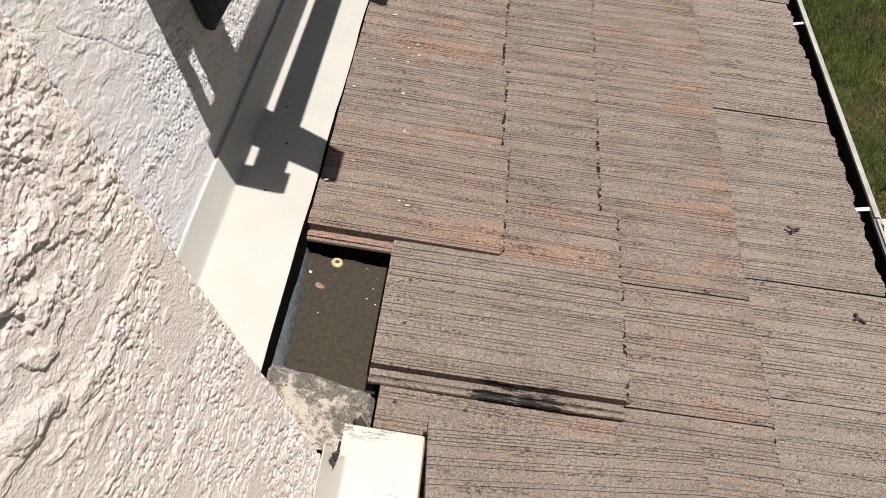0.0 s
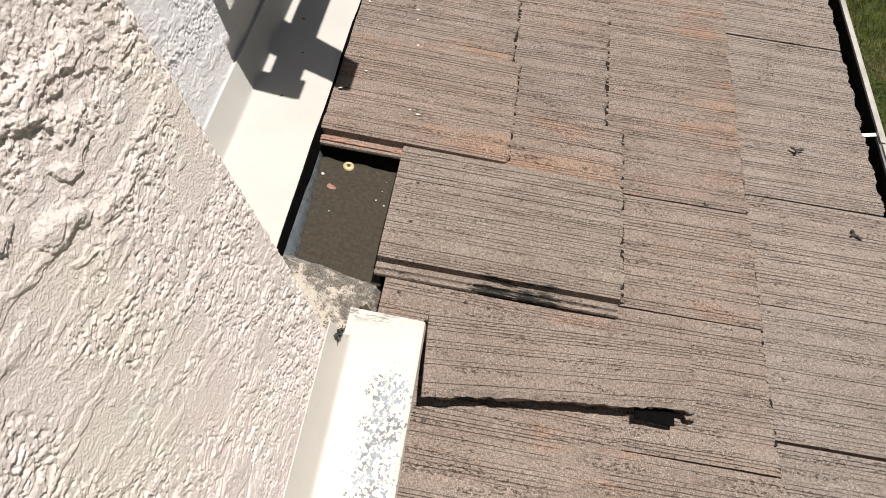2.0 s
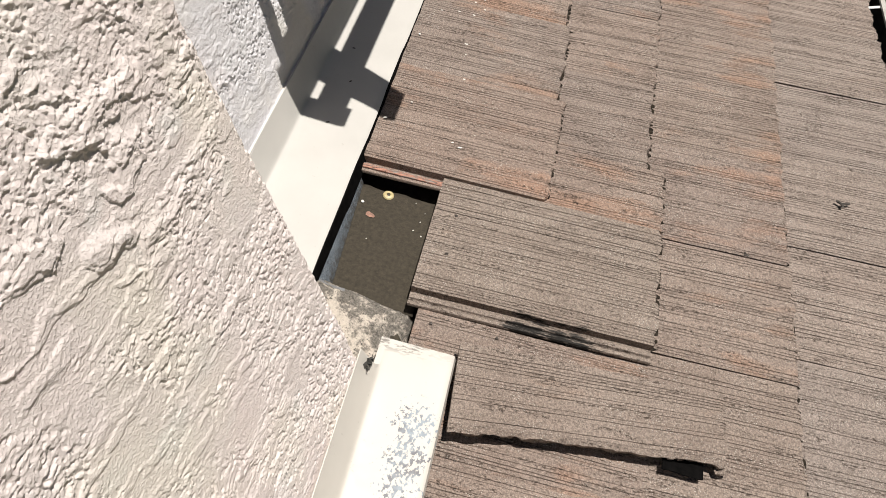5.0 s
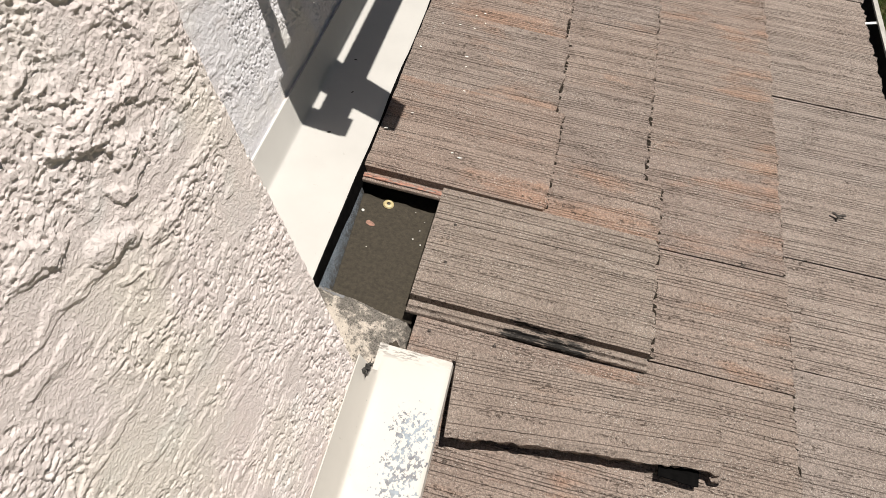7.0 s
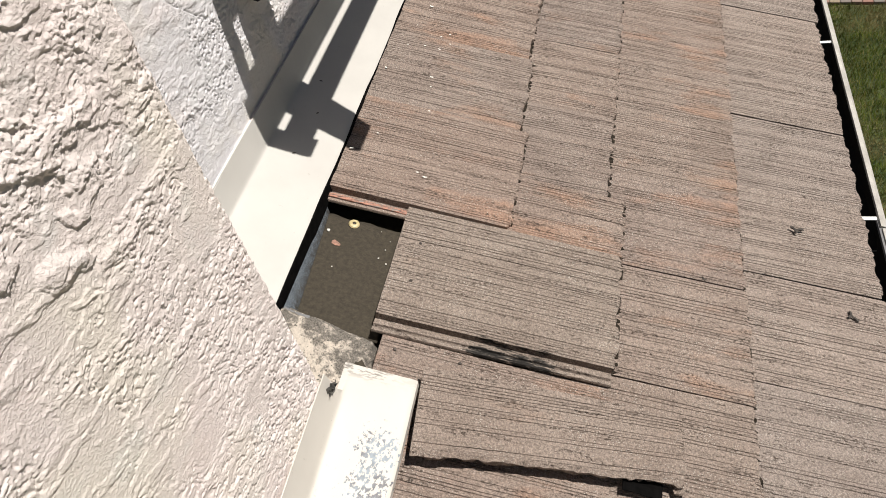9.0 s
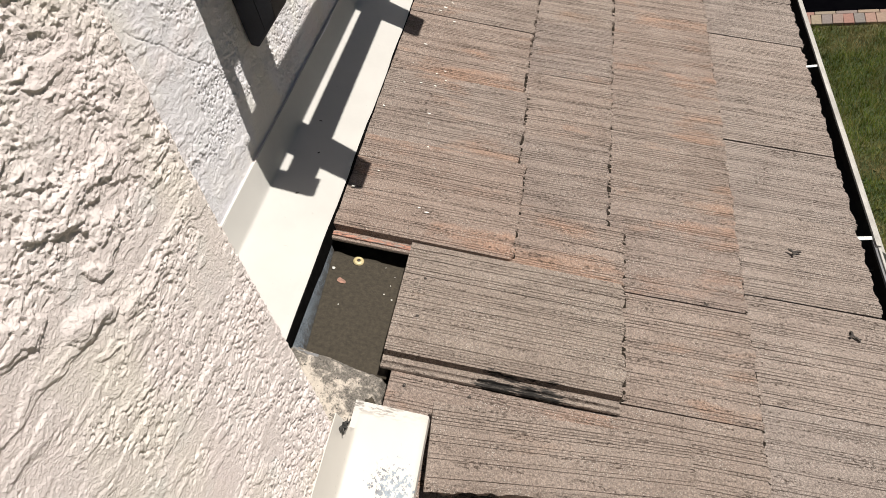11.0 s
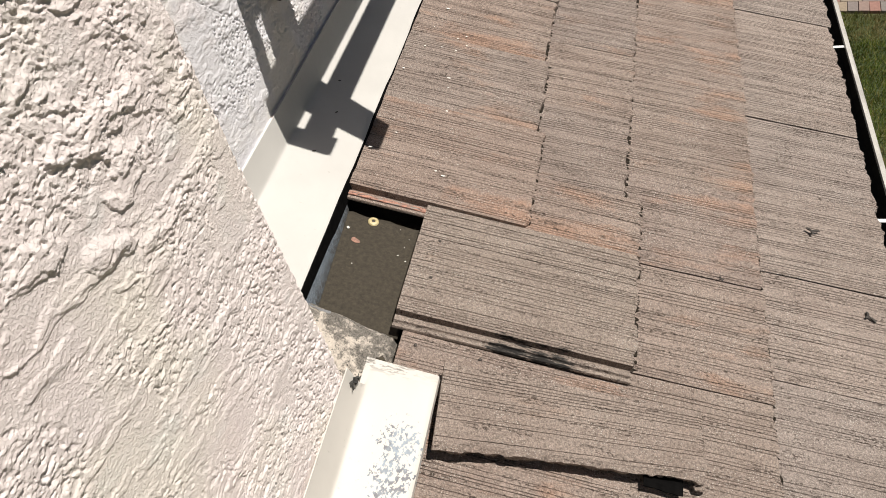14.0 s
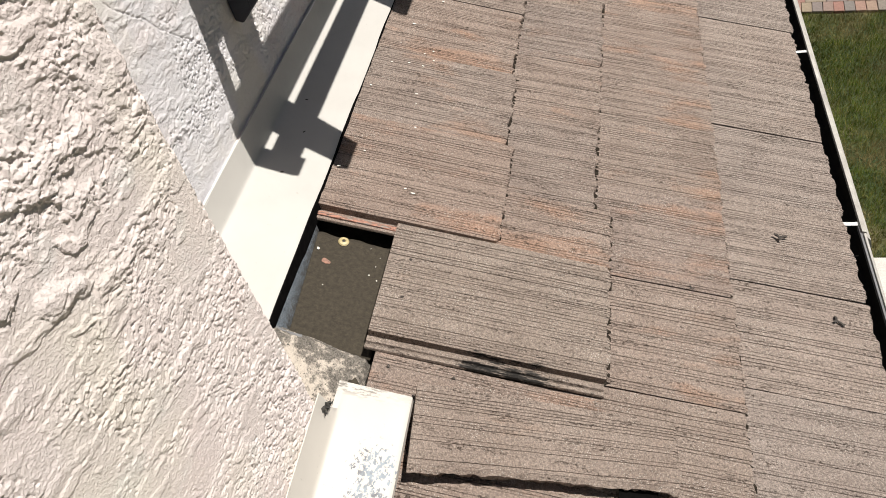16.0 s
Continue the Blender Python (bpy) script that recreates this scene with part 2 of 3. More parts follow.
def felt_edge_material():
    """Blue-grey granules, worn off towards the fold."""
    n = Nodes("bluish_granule_felt", 0.85)
    sep = n.t.nodes.new("ShaderNodeSeparateXYZ")
    n.put(n.co, sep.inputs[0])
    grit = n.noise(520, None, 3, 0.8)
    c = n.ramp(grit, (0.34, (0.03, 0.037, 0.05)), (0.5, (0.10, 0.118, 0.14)), (0.66, (0.27, 0.30, 0.33)))
    c = n.mix(0.6, c, n.ramp(n.noise(60, None, 4), (0.35, 0.5), (0.6, 1.15)), "MULTIPLY")
    worn = n.ramp(n.math("ADD", n.math("MULTIPLY", sep.outputs[2], 14.0), n.math("ADD", n.noise(90, None, 4, 0.7), 0.36)), (0.16, 1.0), (0.52, 0.0))
    c = n.mix(worn, c, (0.042, 0.036, 0.028))
    n.color(c)
    n.bump(grit, 0.001, 0.9)
    return n.m


def rib_material():
    """Grey-brown concrete rib whose skin has come away in red patches, with cracks along it."""
    n = Nodes("flaking_red_rib", 0.9)
    grit = n.noise(480, None, 3, 0.8)
    c = n.ramp(n.noise(1.0, n.map((18, 260, 60)), 4, 0.65), (0.35, (0.15, 0.125, 0.11)), (0.62, (0.34, 0.285, 0.25)))
    bare = n.ramp(n.noise(1.0, n.map((34, 230, 60)), 4, 0.7), (0.46, 0.0), (0.50, 1.0))
    c = n.mix(bare, c, n.ramp(grit, (0.3, (0.30, 0.135, 0.095)), (0.7, (0.56, 0.30, 0.225))))
    rift = n.ramp(n.noise(1.0, n.map((55, 420, 60)), 3, 0.7), (0.60, 0.0), (0.64, 0.9))
    c = n.mix(rift, c, (0.04, 0.03, 0.026))
    n.color(c)
    n.bump(n.math("SUBTRACT", n.math("ADD", n.math("MULTIPLY", grit, 0.5), n.math("MULTIPLY", bare, -0.5)), rift), 0.0016, 0.9)
    return n.m


FELT_EDGE, RIB = felt_edge_material(), rib_material()


def mortar_material():
    n = Nodes("stained_pale_mortar", 0.92)
    sep = n.t.nodes.new("ShaderNodeSeparateXYZ")
    n.put(n.co, sep.inputs[0])
    wet = n.math("ADD", n.math("MULTIPLY", sep.outputs[1], 5.5), n.math("MULTIPLY", sep.outputs[0], 2.0))
    a = n.noise(34, None, 7, 0.78)
    b = n.noise(300, None, 4, 0.75)
    th = n.math("ADD", n.math("ADD", n.math("MULTIPLY", n.ramp(a, (0.38, 0.0), (0.62, 1.0)), 0.6), n.math("MULTIPLY", b, 0.4)), n.math("MULTIPLY", wet, 0.5))
    c = n.ramp(b, (0.35, (0.46, 0.40, 0.345)), (0.62, (0.66, 0.59, 0.51)))
    c = n.mix(n.ramp(th, (0.62, 0.0), (0.84, 0.92)), c, n.ramp(b, (0.38, (0.035, 0.032, 0.028)), (0.62, (0.22, 0.20, 0.175))))
    c = n.mix(n.ramp(n.noise(210, None, 2, 0.6), (0.64, 0.0), (0.67, 0.9)), c, (0.05, 0.046, 0.04))
    n.color(c)
    n.bump(n.math("ADD", a, n.math("MULTIPLY", b, 0.7)), 0.0035, 1.0)
    return n.m


MORTAR = mortar_material()


def brick_material():
    n = Nodes("mixed_clay_pavers", 0.85)
    r = n.rnd()
    c = n.ramp(r, (0.0, (0.29, 0.155, 0.125)), (0.3, (0.32, 0.21, 0.165)), (0.5, (0.29, 0.23, 0.165)), (0.75, (0.19, 0.17, 0.16)), (1.0, (0.33, 0.20, 0.155)))
    c = n.mix(0.6, c, n.ramp(n.noise(40, None, 4), (0.3, 0.7), (0.7, 1.2)), "MULTIPLY")
    n.color(c)
    n.bump(n.noise(160), 0.002, 0.7)
    return n.m


BRICK = brick_material()


def lawn_material():
    n = Nodes("lawn_soil_and_thatch", 0.95)
    a = n.noise(1.6, None, 4, 0.6)
    b = n.noise(45, None, 3, 0.7)
    c = n.ramp(a, (0.32, (0.035, 0.062, 0.016)), (0.52, (0.07, 0.088, 0.028)), (0.68, (0.16, 0.135, 0.065)))
    c = n.mix(0.7, c, n.ramp(b, (0.3, 0.5), (0.7, 1.4)), "MULTIPLY")
    n.color(c)
    n.bump(b, 0.02, 1.0)
    return n.m


def blade_material():
    n = Nodes("grass_blades", 0.8)
    n.b.inputs["Specular IOR Level"].default_value = 0.1
    r = n.island()
    c = n.ramp(r, (0.0, (0.056, 0.090, 0.013)), (0.45, (0.100, 0.138, 0.022)), (0.78, (0.155, 0.162, 0.036)), (1.0, (0.25, 0.21, 0.085)))
    dry = n.ramp(n.noise(1.7, None, 4, 0.65), (0.47, 0.0), (0.58, 1.0))
    c = n.mix(n.math("MULTIPLY", dry, 0.8), c, (0.29, 0.235, 0.115))
    c = n.mix(0.6, c, n.ramp(n.noise(5.5, None, 3), (0.38, 0.45), (0.58, 1.2)), "MULTIPLY")
    n.color(c)
    return n.m


LAWN, BLADES = lawn_material(), blade_material()

# ---------------------------------------------------------------- builders
SLOPE = radians(20.36)
ROOF = Matrix.Rotation(SLOPE, 4, "Y")     # u down the slope, y along the wall, h out of the roof
GROUND = -2.5


def mesh_of(name, verts, faces, smooth=False):
    me = bpy.data.meshes.new(name)
    me.from_pydata([tuple(v) for v in verts], [], [tuple(f) for f in faces])
    me.update()
    if smooth:
        me.polygons.foreach_set("use_smooth", [True] * len(me.polygons))
    return me


def part(name, data, material, parent=None, label=""):
    """Links a bmesh or a mesh as one object, under a thing where one is given."""
    if isinstance(data, bmesh.types.BMesh):
        me = bpy.data.meshes.new(name)
        bmesh.ops.recalc_face_normals(data, faces=data.faces)
        data.to_mesh(me)
        data.free()
        data = me
    if material and not data.materials:
        data.materials.append(material)
    ob = new(name, data)
    if parent:
        ob.parent = parent
    return tagged(ob, label)


def box(x0, x1, y0, y1, z0, z1, bevel=0.0, m=None):
    bm = bmesh.new()
    bmesh.ops.create_cube(bm, size=1)
    for v in bm.verts:
        v.co = Vector((x0 + (v.co.x + 0.5) * (x1 - x0), y0 + (v.co.y + 0.5) * (y1 - y0), z0 + (v.co.z + 0.5) * (z1 - z0)))
    if bevel:
        bmesh.ops.bevel(bm, geom=bm.edges[:], offset=bevel, segments=2, affect="EDGES", profile=0.5)
    if m:
        bmesh.ops.transform(bm, matrix=m, verts=bm.verts)
    return bm


def extrude_y(profile, y0, y1, m=None):
    """A closed (x, z) outline drawn out along y."""
    bm = bmesh.new()
    a = [bm.verts.new((x, y0, z)) for x, z in profile]
    b = [bm.verts.new((x, y1, z)) for x, z in profile]
    k = len(profile)
    for i in range(k):
        bm.faces.new((a[i], a[(i + 1) % k], b[(i + 1) % k], b[i]))
    bm.faces.new(a[::-1])
    bm.faces.new(b)
    if m:
        bmesh.ops.transform(bm, matrix=m, verts=bm.verts)
    return bm


def lattice(x, y, seed):
    """Smooth value noise on numpy arrays, 0 to 1."""
    rng = np.random.RandomState(seed)
    table = rng.rand(256, 256)
    xi, yi = np.floor(x).astype(int), np.floor(y).astype(int)
    fx, fy = x - xi, y - yi
    fx, fy = fx * fx * fx * (fx * (fx * 6 - 15) + 10), fy * fy * fy * (fy * (fy * 6 - 15) + 10)
    a, b = table[xi % 256, yi % 256], table[(xi + 1) % 256, yi % 256]
    c, d = table[xi % 256, (yi + 1) % 256], table[(xi + 1) % 256, (yi + 1) % 256]
    return (a * (1 - fx) + b * fx) * (1 - fy) + (c * (1 - fx) + d * fx) * fy


def fbm(x, y, seed, octaves=4, gain=0.5):
    total, amp, norm = 0, 1.0, 0.0
    for i in range(octaves):
        total = total + amp * lattice(x * 2 ** i + 17.3 * i, y * 2 ** i + 5.7 * i, seed + i)
        norm += amp
        amp *= gain
    return total / norm


def step(a, b, x):
    t = np.clip((x - a) / (b - a), 0, 1)
    return t * t * (3 - 2 * t)


def grid_faces(rows, cols):
    i = np.arange(rows * cols).reshape(rows, cols)
    return np.stack([i[:-1, :-1], i[:-1, 1:], i[1:, 1:], i[1:, :-1]], -1).reshape(-1, 4).tolist()


def stucco_relief(s, z, seed, coarse, zone):
    """Hand-trowelled dash coat: granular ground, thin dragged ledges, and torn plates where the coat is coarse."""
    warp = 0.014 * (fbm(s * 32, z * 32, seed + 40, 2, 0.5) - 0.5)
    t = z + 0.16 * s + warp
    a = fbm((s + warp) * 17, t * 30, seed, 4, 0.5)
    plate = step(0.55, 0.565, a) + 0.8 * step(0.65, 0.665, a)
    lump = step(0.57, 0.63, fbm((s + warp) * 72, t * 86, seed + 5, 3, 0.55))
    where = step(0.40, 0.58, fbm(s * 9, z * 13, seed + 11, 3))
    ledge = step(0.625, 0.635, fbm((s + warp) * 9, t * 34, seed + 21, 4, 0.6)) + 0.8 * step(0.635, 0.645, fbm((s + warp) * 22, t * 70, seed + 23, 3, 0.55))
    small = step(0.615, 0.655, fbm((s + warp) * 150, t * 165, seed + 8, 2, 0.5))
    grains = step(0.615, 0.66, fbm((s + warp) * 230, t * 260, seed + 9, 2, 0.5))
    big = fbm(s * 4, z * 4, seed + 31, 2) - 0.5
    forms = coarse * ((0.0002 + 0.0025 * zone) * plate + 0.0009 * zone * lump + 0.0011 * (1 - 0.5 * zone) * ledge + 0.003 * big)
    pits = step(0.61, 0.65, fbm((s + warp) * 165, t * 205, seed + 51, 2, 0.5))
    return forms, coarse * (0.0005 * small * (0.15 + 0.85 * where) + 0.0005 * grains * (0.40 + 0.60 * where) - 0.0016 * pits * (0.15 + 0.85 * where))


def dragged(d, z, steep):
    """The trowel was drawn upwards: each lump rises gently on its upper side and breaks off sharply below."""
    for k in range(len(z) - 2, -1, -1):
        d[k] = np.minimum(d[k], d[k + 1] + steep * (z[k + 1] - z[k]))
    return d


# ---------------------------------------------------------------- walls
CORNER = 0.014


def near_wall():
    """The bay's face: x = 0, ending in a slightly rounded vertical corner at y = 0."""
    s = np.concatenate([np.linspace(-1.5, -0.54, 40)[:-1], np.arange(-0.54, 0.05, 0.00103), np.linspace(0.07, 0.30, 14)])
    z = np.concatenate([np.arange(-0.04, 0.96, 0.00106), np.linspace(0.99, 2.3, 30)])
    S, Z = np.meshgrid(s, z)
    q = CORNER * math.pi / 2
    ang = np.clip((S + CORNER) / q, 0, 1) * math.pi / 2
    on = S < -CORNER
    nx, ny = np.cos(ang), np.sin(ang)
    px = np.where(on, 0.0, -CORNER + CORNER * nx)
    py = np.where(on, S, -CORNER + CORNER * ny)
    over = np.maximum(S + CORNER - q, 0)
    px = px - over
    away = np.hypot(S + 0.19, Z - 0.76) + 0.20 * (fbm(S * 9, Z * 9, 200, 3) - 0.5)
    zone = 0.85 * step(0.21, 0.11, away) + 0.15
    forms, grains = stucco_relief(S, Z, 3, 1.0, zone)
    d = dragged(forms, z, 0.42) + grains
    pits = step(0.615, 0.64, fbm(S * 150, (Z + 0.2 * S) * 190, 251, 2, 0.55)) * step(0.20, 0.05, np.hypot(S + 0.03, 0.8 * (Z - 0.10)) + 0.10 * (fbm(S * 25, Z * 25, 255, 2) - 0.5))
    d -= 0.0030 * pits
    score = 0.160 + 0.34 * (S + 0.30)
    d -= 0.0016 * np.exp(-((Z - score) / 0.0022) ** 2) * step(-0.345, -0.335, S) * step(-0.235, -0.25, S)
    d -= 0.0022 * np.exp(-((S + 0.006) / 0.006) ** 2) * step(0.54, 0.57, fbm(S * 140, Z * 110, 77, 2, 0.6))
    v = np.stack([px + nx * (d - 0.003), py + ny * (d - 0.003), Z], -1).reshape(-1, 3)
    ob = part("wall_east", mesh_of("wall_east", v, grid_faces(len(z), len(s)), True), STUCCO)
    part("wall_core", box(-2.6, -0.02, -1.5, -0.02, -2.5, 2.3), STUCCO, ob)
    return tagged(ob, "cream stucco wall with a rough hand-trowelled dash coat", "wall", kind="structure")


near_wall()

TURN = Matrix.Translation((-0.305, 0.40, 0)) @ Matrix.Rotation(radians(0.9), 4, "Z")


def far_wall():
    s = np.concatenate([np.arange(-0.35, 0.95, 0.0018), np.arange(0.95, 1.9, 0.0032), np.linspace(1.92, 4.0, 90)])
    z = np.concatenate([np.arange(0.10, 0.85, 0.0017), np.linspace(0.92, 2.3, 30)])
    S, Z = np.meshgrid(s, z)
    forms, grains = stucco_relief(S + 3.0, Z, 60, 1.1, 0.2)
    d = dragged(forms, z, 0.45) + 1.4 * grains
    crack_z = np.interp(S, (-0.026, -0.011, 0.023, 0.054, 0.078, 0.123, 0.169), (0.586, 0.564, 0.533, 0.509, 0.477, 0.436, 0.394)) + 0.006 * (fbm(S * 90, S * 0, 71, 3) - 0.5)
    d -= 0.0024 * np.exp(-((Z - crack_z) / 0.0013) ** 2) * step(-0.029, -0.023, S) * step(0.172, 0.166, S)
    v = np.stack([d - 0.002, S, Z], -1).reshape(-1, 3)
    ob = part("wall_recess", mesh_of("wall_recess", v, grid_faces(len(z), len(s)), True), STUCCO_BACK)
    ob.matrix_world = TURN
    part("wall_core", box(-2.4, -0.012, -0.35, 4.0, -2.5, 2.3), STUCCO_BACK, ob)
    return tagged(ob, "pale stucco wall set back behind the bay", "wall", kind="structure")


far_wall()

# ---------------------------------------------------------------- ground
EDGE = pose(1.2, 5.53, GROUND, 0, 0, -7)      # the line of the brick edging
ground = part("ground", mesh_of("ground", [(-400, -400, GROUND), (400, -400, GROUND), (400, 400, GROUND), (-400, 400, GROUND)], [(0, 1, 2, 3)]), LAWN)
tagged(ground, "patchy green lawn soil with dry spots", "ground", kind="structure")
road = part("road", box(-200, 200, 0.21, 300, -0.3, 0.008, 0, EDGE), ASPHALT)
tagged(road, "dark black asphalt driveway beyond the lawn", "road", kind="structure")
pavement = part("pavement", box(1.0, 4.5, 2.04, 2.67, GROUND - 0.1, GROUND + 0.035, 0.008), CONCRETE)
tagged(pavement, "pale concrete walk slab beside the lawn", "pavement", kind="structure")
mat_ob = part("door_mat", box(1.05, 3.2, 1.1, 2.03, GROUND + 0.004, GROUND + 0.03, 0.006), DARK_MAT)
tagged(mat_ob, "dark navy rubber mat beside the concrete slab", "mat")


def lawn_blades():
    rng = np.random.RandomState(5)
    k = 120000
    x = rng.uniform(1.15, 4.2, k)
    y = 2.68 + (5.52 - 0.123 * (x - 1.2) - 2.68) * rng.uniform(0, 1, k)
    hgt, a, lean = rng.uniform(0.018, 0.042, k), rng.uniform(0, 6.283, k), rng.uniform(0.005, 0.03, k)
    w = rng.uniform(0.0012, 0.003, k)
    dx, dy = np.cos(a), np.sin(a)
    z = np.full(k, GROUND)
    p0 = np.stack([x - dy * w, y + dx * w, z], -1)
    p1 = np.stack([x + dy * w, y - dx * w, z], -1)
    p2 = np.stack([x + dx * lean, y + dy * lean, z + hgt], -1)
    v = np.stack([p0, p1, p2], 1).reshape(-1, 3)
    ob = part("grass", mesh_of("grass", v, np.arange(3 * k).reshape(-1, 3).tolist()), BLADES)
    return tagged(ob, "short green lawn grass with dry straw patches", "grass", kind="stuff")


lawn_blades()

# ---------------------------------------------------------------- roof
BODY = 0.018      # thickness of a tile


def groove_profile(w, seed):
    """Heights across a tile: combed grooves in bands, with plain strips between them. Also marks the strips that lie in a groove."""
    rng = np.random.RandomState(seed)
    y, cut, inside = [0.0], [0.0], [False]
    c = rng.uniform(0.004, 0.010)
    while c < w - 0.007:
        for _ in range(rng.randint(2, 6)):
            if c > w - 0.007:
                break
            half, depth = rng.uniform(0.0006, 0.0013), rng.uniform(0.0005, 0.0020)
            for dy, f, flag in ((-half, 0.0, True), (-0.35 * half, 1.0, True), (0.35 * half, 1.0, True), (half, 0.0, False)):
                y.append(c + dy)
                cut.append(-depth * f)
                inside.append(flag)
            c += rng.uniform(0.0050, 0.0095)
        plain = rng.choice((0.009, 0.016, 0.024))
        if plain > 0.01:
            y.append(c - 0.002 + plain * 0.5)
            cut.append(rng.uniform(0.0003, 0.0009))
            inside.append(False)
        c += plain
    y, cut, inside = y + [w], cut + [0.0], inside + [False]
    y, cut = np.array(y), np.array(cut)
    h = cut + 0.0008 * np.sin(y * 2 * math.pi / w * 3 + rng.uniform(0, 6))
    h[0] -= 0.0012
    h[-1] -= 0.0010
    return y, h, np.array(inside)


def tile_mesh(name, length, w, seed, torn=0.0, tongue=True, taper=0.0):
    """One interlocking tile: grooved face, two-ribbed tongue along its near side, thick ragged butt. Head at x = 0."""
    y, h, inside = groove_profile(w, seed)
    if tongue:
        ty = np.array([-0.0315, -0.0305, -0.024, -0.0225, -0.0185, -0.017, -0.0095, -0.008, -0.0025, -0.0004])
        th = np.array([-0.0155, -0.0115, -0.0112, -0.0150, -0.0150, -0.0108, -0.0106, -0.0165, -0.0168, -0.0168])
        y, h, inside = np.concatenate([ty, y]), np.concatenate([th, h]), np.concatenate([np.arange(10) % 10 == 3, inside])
    nu = 30 if not torn else 110
    u = np.concatenate([np.linspace(0, length - 0.005, nu - 1), [length]])
    U, Y = np.meshgrid(u, y)
    face = Y > -0.0003
    wob = 0.0009 * (fbm(U * 14 + seed, Y * 90, seed + 3, 3) - 0.5) * 2
    Z = np.repeat(h[:, None], nu, 1) + np.where(face, wob, wob * 0.3)
    inner = np.concatenate([[0.0], np.where(np.minimum(np.diff(y)[1:], np.diff(y)[:-1]) < 0.002, 1.0, 0.3), [0.0]])
    Y = Y + np.where(face, 0.0011 * (fbm(U * 55, Y * 60, seed + 5, 3, 0.6) - 0.5), 0) * inner[:, None]
    Z[:, -1] -= 0.0022
    jag = 0.0048 * (fbm(y * 150, y * 0 + seed, seed + 9, 3, 0.6) - 0.5) * 2 + h * 3.2
    U[:, -1] += np.where(y > -0.0003, jag, jag * 0.4)
    lip = np.zeros(nu)
    if torn:
        bite = torn * (fbm(u * 22, u * 0 + 2.0, seed + 13, 3, 0.55) - 0.3) + 0.30 * torn * (fbm(u * 120, u * 0, seed + 15, 3, 0.6) - 0.5)
        near = np.exp(-np.maximum(Y, 0) / 0.012)
        Y = Y + taper * (U / length) * (1 - Y / w) - near * bite[None, :]
        Z = Z - 0.009 * np.exp(-np.maximum(Y - Y[0], 0) / 0.0035) * fbm(U * 70, Y * 200, seed + 17, 3, 0.55)
        lip = -0.003 + 0.012 * fbm(u * 60, u * 0 + 4.0, seed + 19, 3, 0.6)
    V = np.stack([U, Y, Z], -1)
    m = len(y)
    verts = V.reshape(-1, 3).tolist()
    faces = grid_faces(m, nu)
    idx = np.arange(m * nu).reshape(m, nu)
    rim = list(idx[0, :]) + list(idx[1:, -1]) + list(idx[-1, -2::-1]) + list(idx[-2:0:-1, 0])
    low = []
    for r in rim:
        p = verts[r]
        low.append(len(verts))
        verts.append([p[0], p[1] + (lip[r] if r < nu else 0.0), -BODY])
    k = len(rim)
    for i in range(k):
        faces.append((rim[i], low[i], low[(i + 1) % k], rim[(i + 1) % k]))
    faces.append(tuple(low))
    me = mesh_of(name, verts, faces)
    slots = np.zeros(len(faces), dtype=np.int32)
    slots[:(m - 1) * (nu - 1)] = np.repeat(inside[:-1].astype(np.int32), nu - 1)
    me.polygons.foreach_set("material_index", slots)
    return me


def skin(me, pair):
    for mat in pair:
        me.materials.append(mat)
    return me


roof = part("roof", box(-0.28, 0.985, -1.5, 3.6, -0.12, -0.078, 0, ROOF), FELT)
tagged(roof, "low pent roof of weathered brown concrete tiles", "roof", kind="structure")

TILT = 0.022 / 0.33


def lay(mesh, u1, length, y0, lift=0.008, turn=0.0, tilt=TILT, roll=0.0):
    """Sets a tile on the roof by the place of its butt."""
    ob = new("tile", mesh)
    ob.parent = roof
    a = math.atan(tilt)
    ob.matrix_world = ROOF @ Matrix.Translation((u1 - length, y0, lift - tilt * length)) @ Matrix.Rotation(-a, 4, "Y") @ pose(0, 0, 0, roll, 0, turn)
    return ob


FULL = 0.415
kinds = {}


def tile_kind(length, w, variant):
    key = (round(length, 3), round(w, 3), variant)
    if key not in kinds:
        me = tile_mesh("tile", length, w, 11 * variant + 5)
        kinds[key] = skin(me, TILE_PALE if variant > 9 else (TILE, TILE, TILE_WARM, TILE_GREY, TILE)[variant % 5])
    return kinds[key]


def course(u1, start, pitch, count, variants, skip=(), length=FULL, jig=0.003, gap=0.0026, uneven=0.002, lift=0.008, tilt=TILT):
    for i in range(count):
        if i in skip:
            continue
        y0 = start + pitch * i
        v = variants[i % len(variants)]
        lay(tile_kind(length, pitch - gap, v), u1(y0) + random.uniform(-jig, jig), length, y0, lift + random.uniform(-uneven, uneven), random.uniform(-120, 120) * uneven, tilt)


random.seed(4)
# eave course, third, second and top course, then the odd tiles round the gap
course(lambda y: 1.034 + 0.005 * y, 0.003 - 0.2785 * 5, 0.2785, 18, (10, 13, 14, 10, 13, 11, 14), gap=0.0042)
course(lambda y: 0.731, -0.070 - 0.2785 * 4, 0.2785, 17, (1, 4, 2, 0, 3, 1, 2), gap=0.0042)
course(lambda y: 0.429, 0.655, 0.283, 11, (1, 0, 4, 3, 1, 3), gap=0.0020, uneven=0.0008)
course(lambda y: 0.222 if y < 0.7 else (0.204 if y < 1.05 else 0.189), 0.486, 0.303, 10, (2, 4, 0, 1, 4), length=0.47, gap=0.0016, uneven=0.001, tilt=0.03)
course(lambda y: 0.477, -0.094 - 0.28 * 5, 0.28, 5, (2, 0, 1), gap=0.0008, uneven=0.0008, lift=-0.010, tilt=0.022)

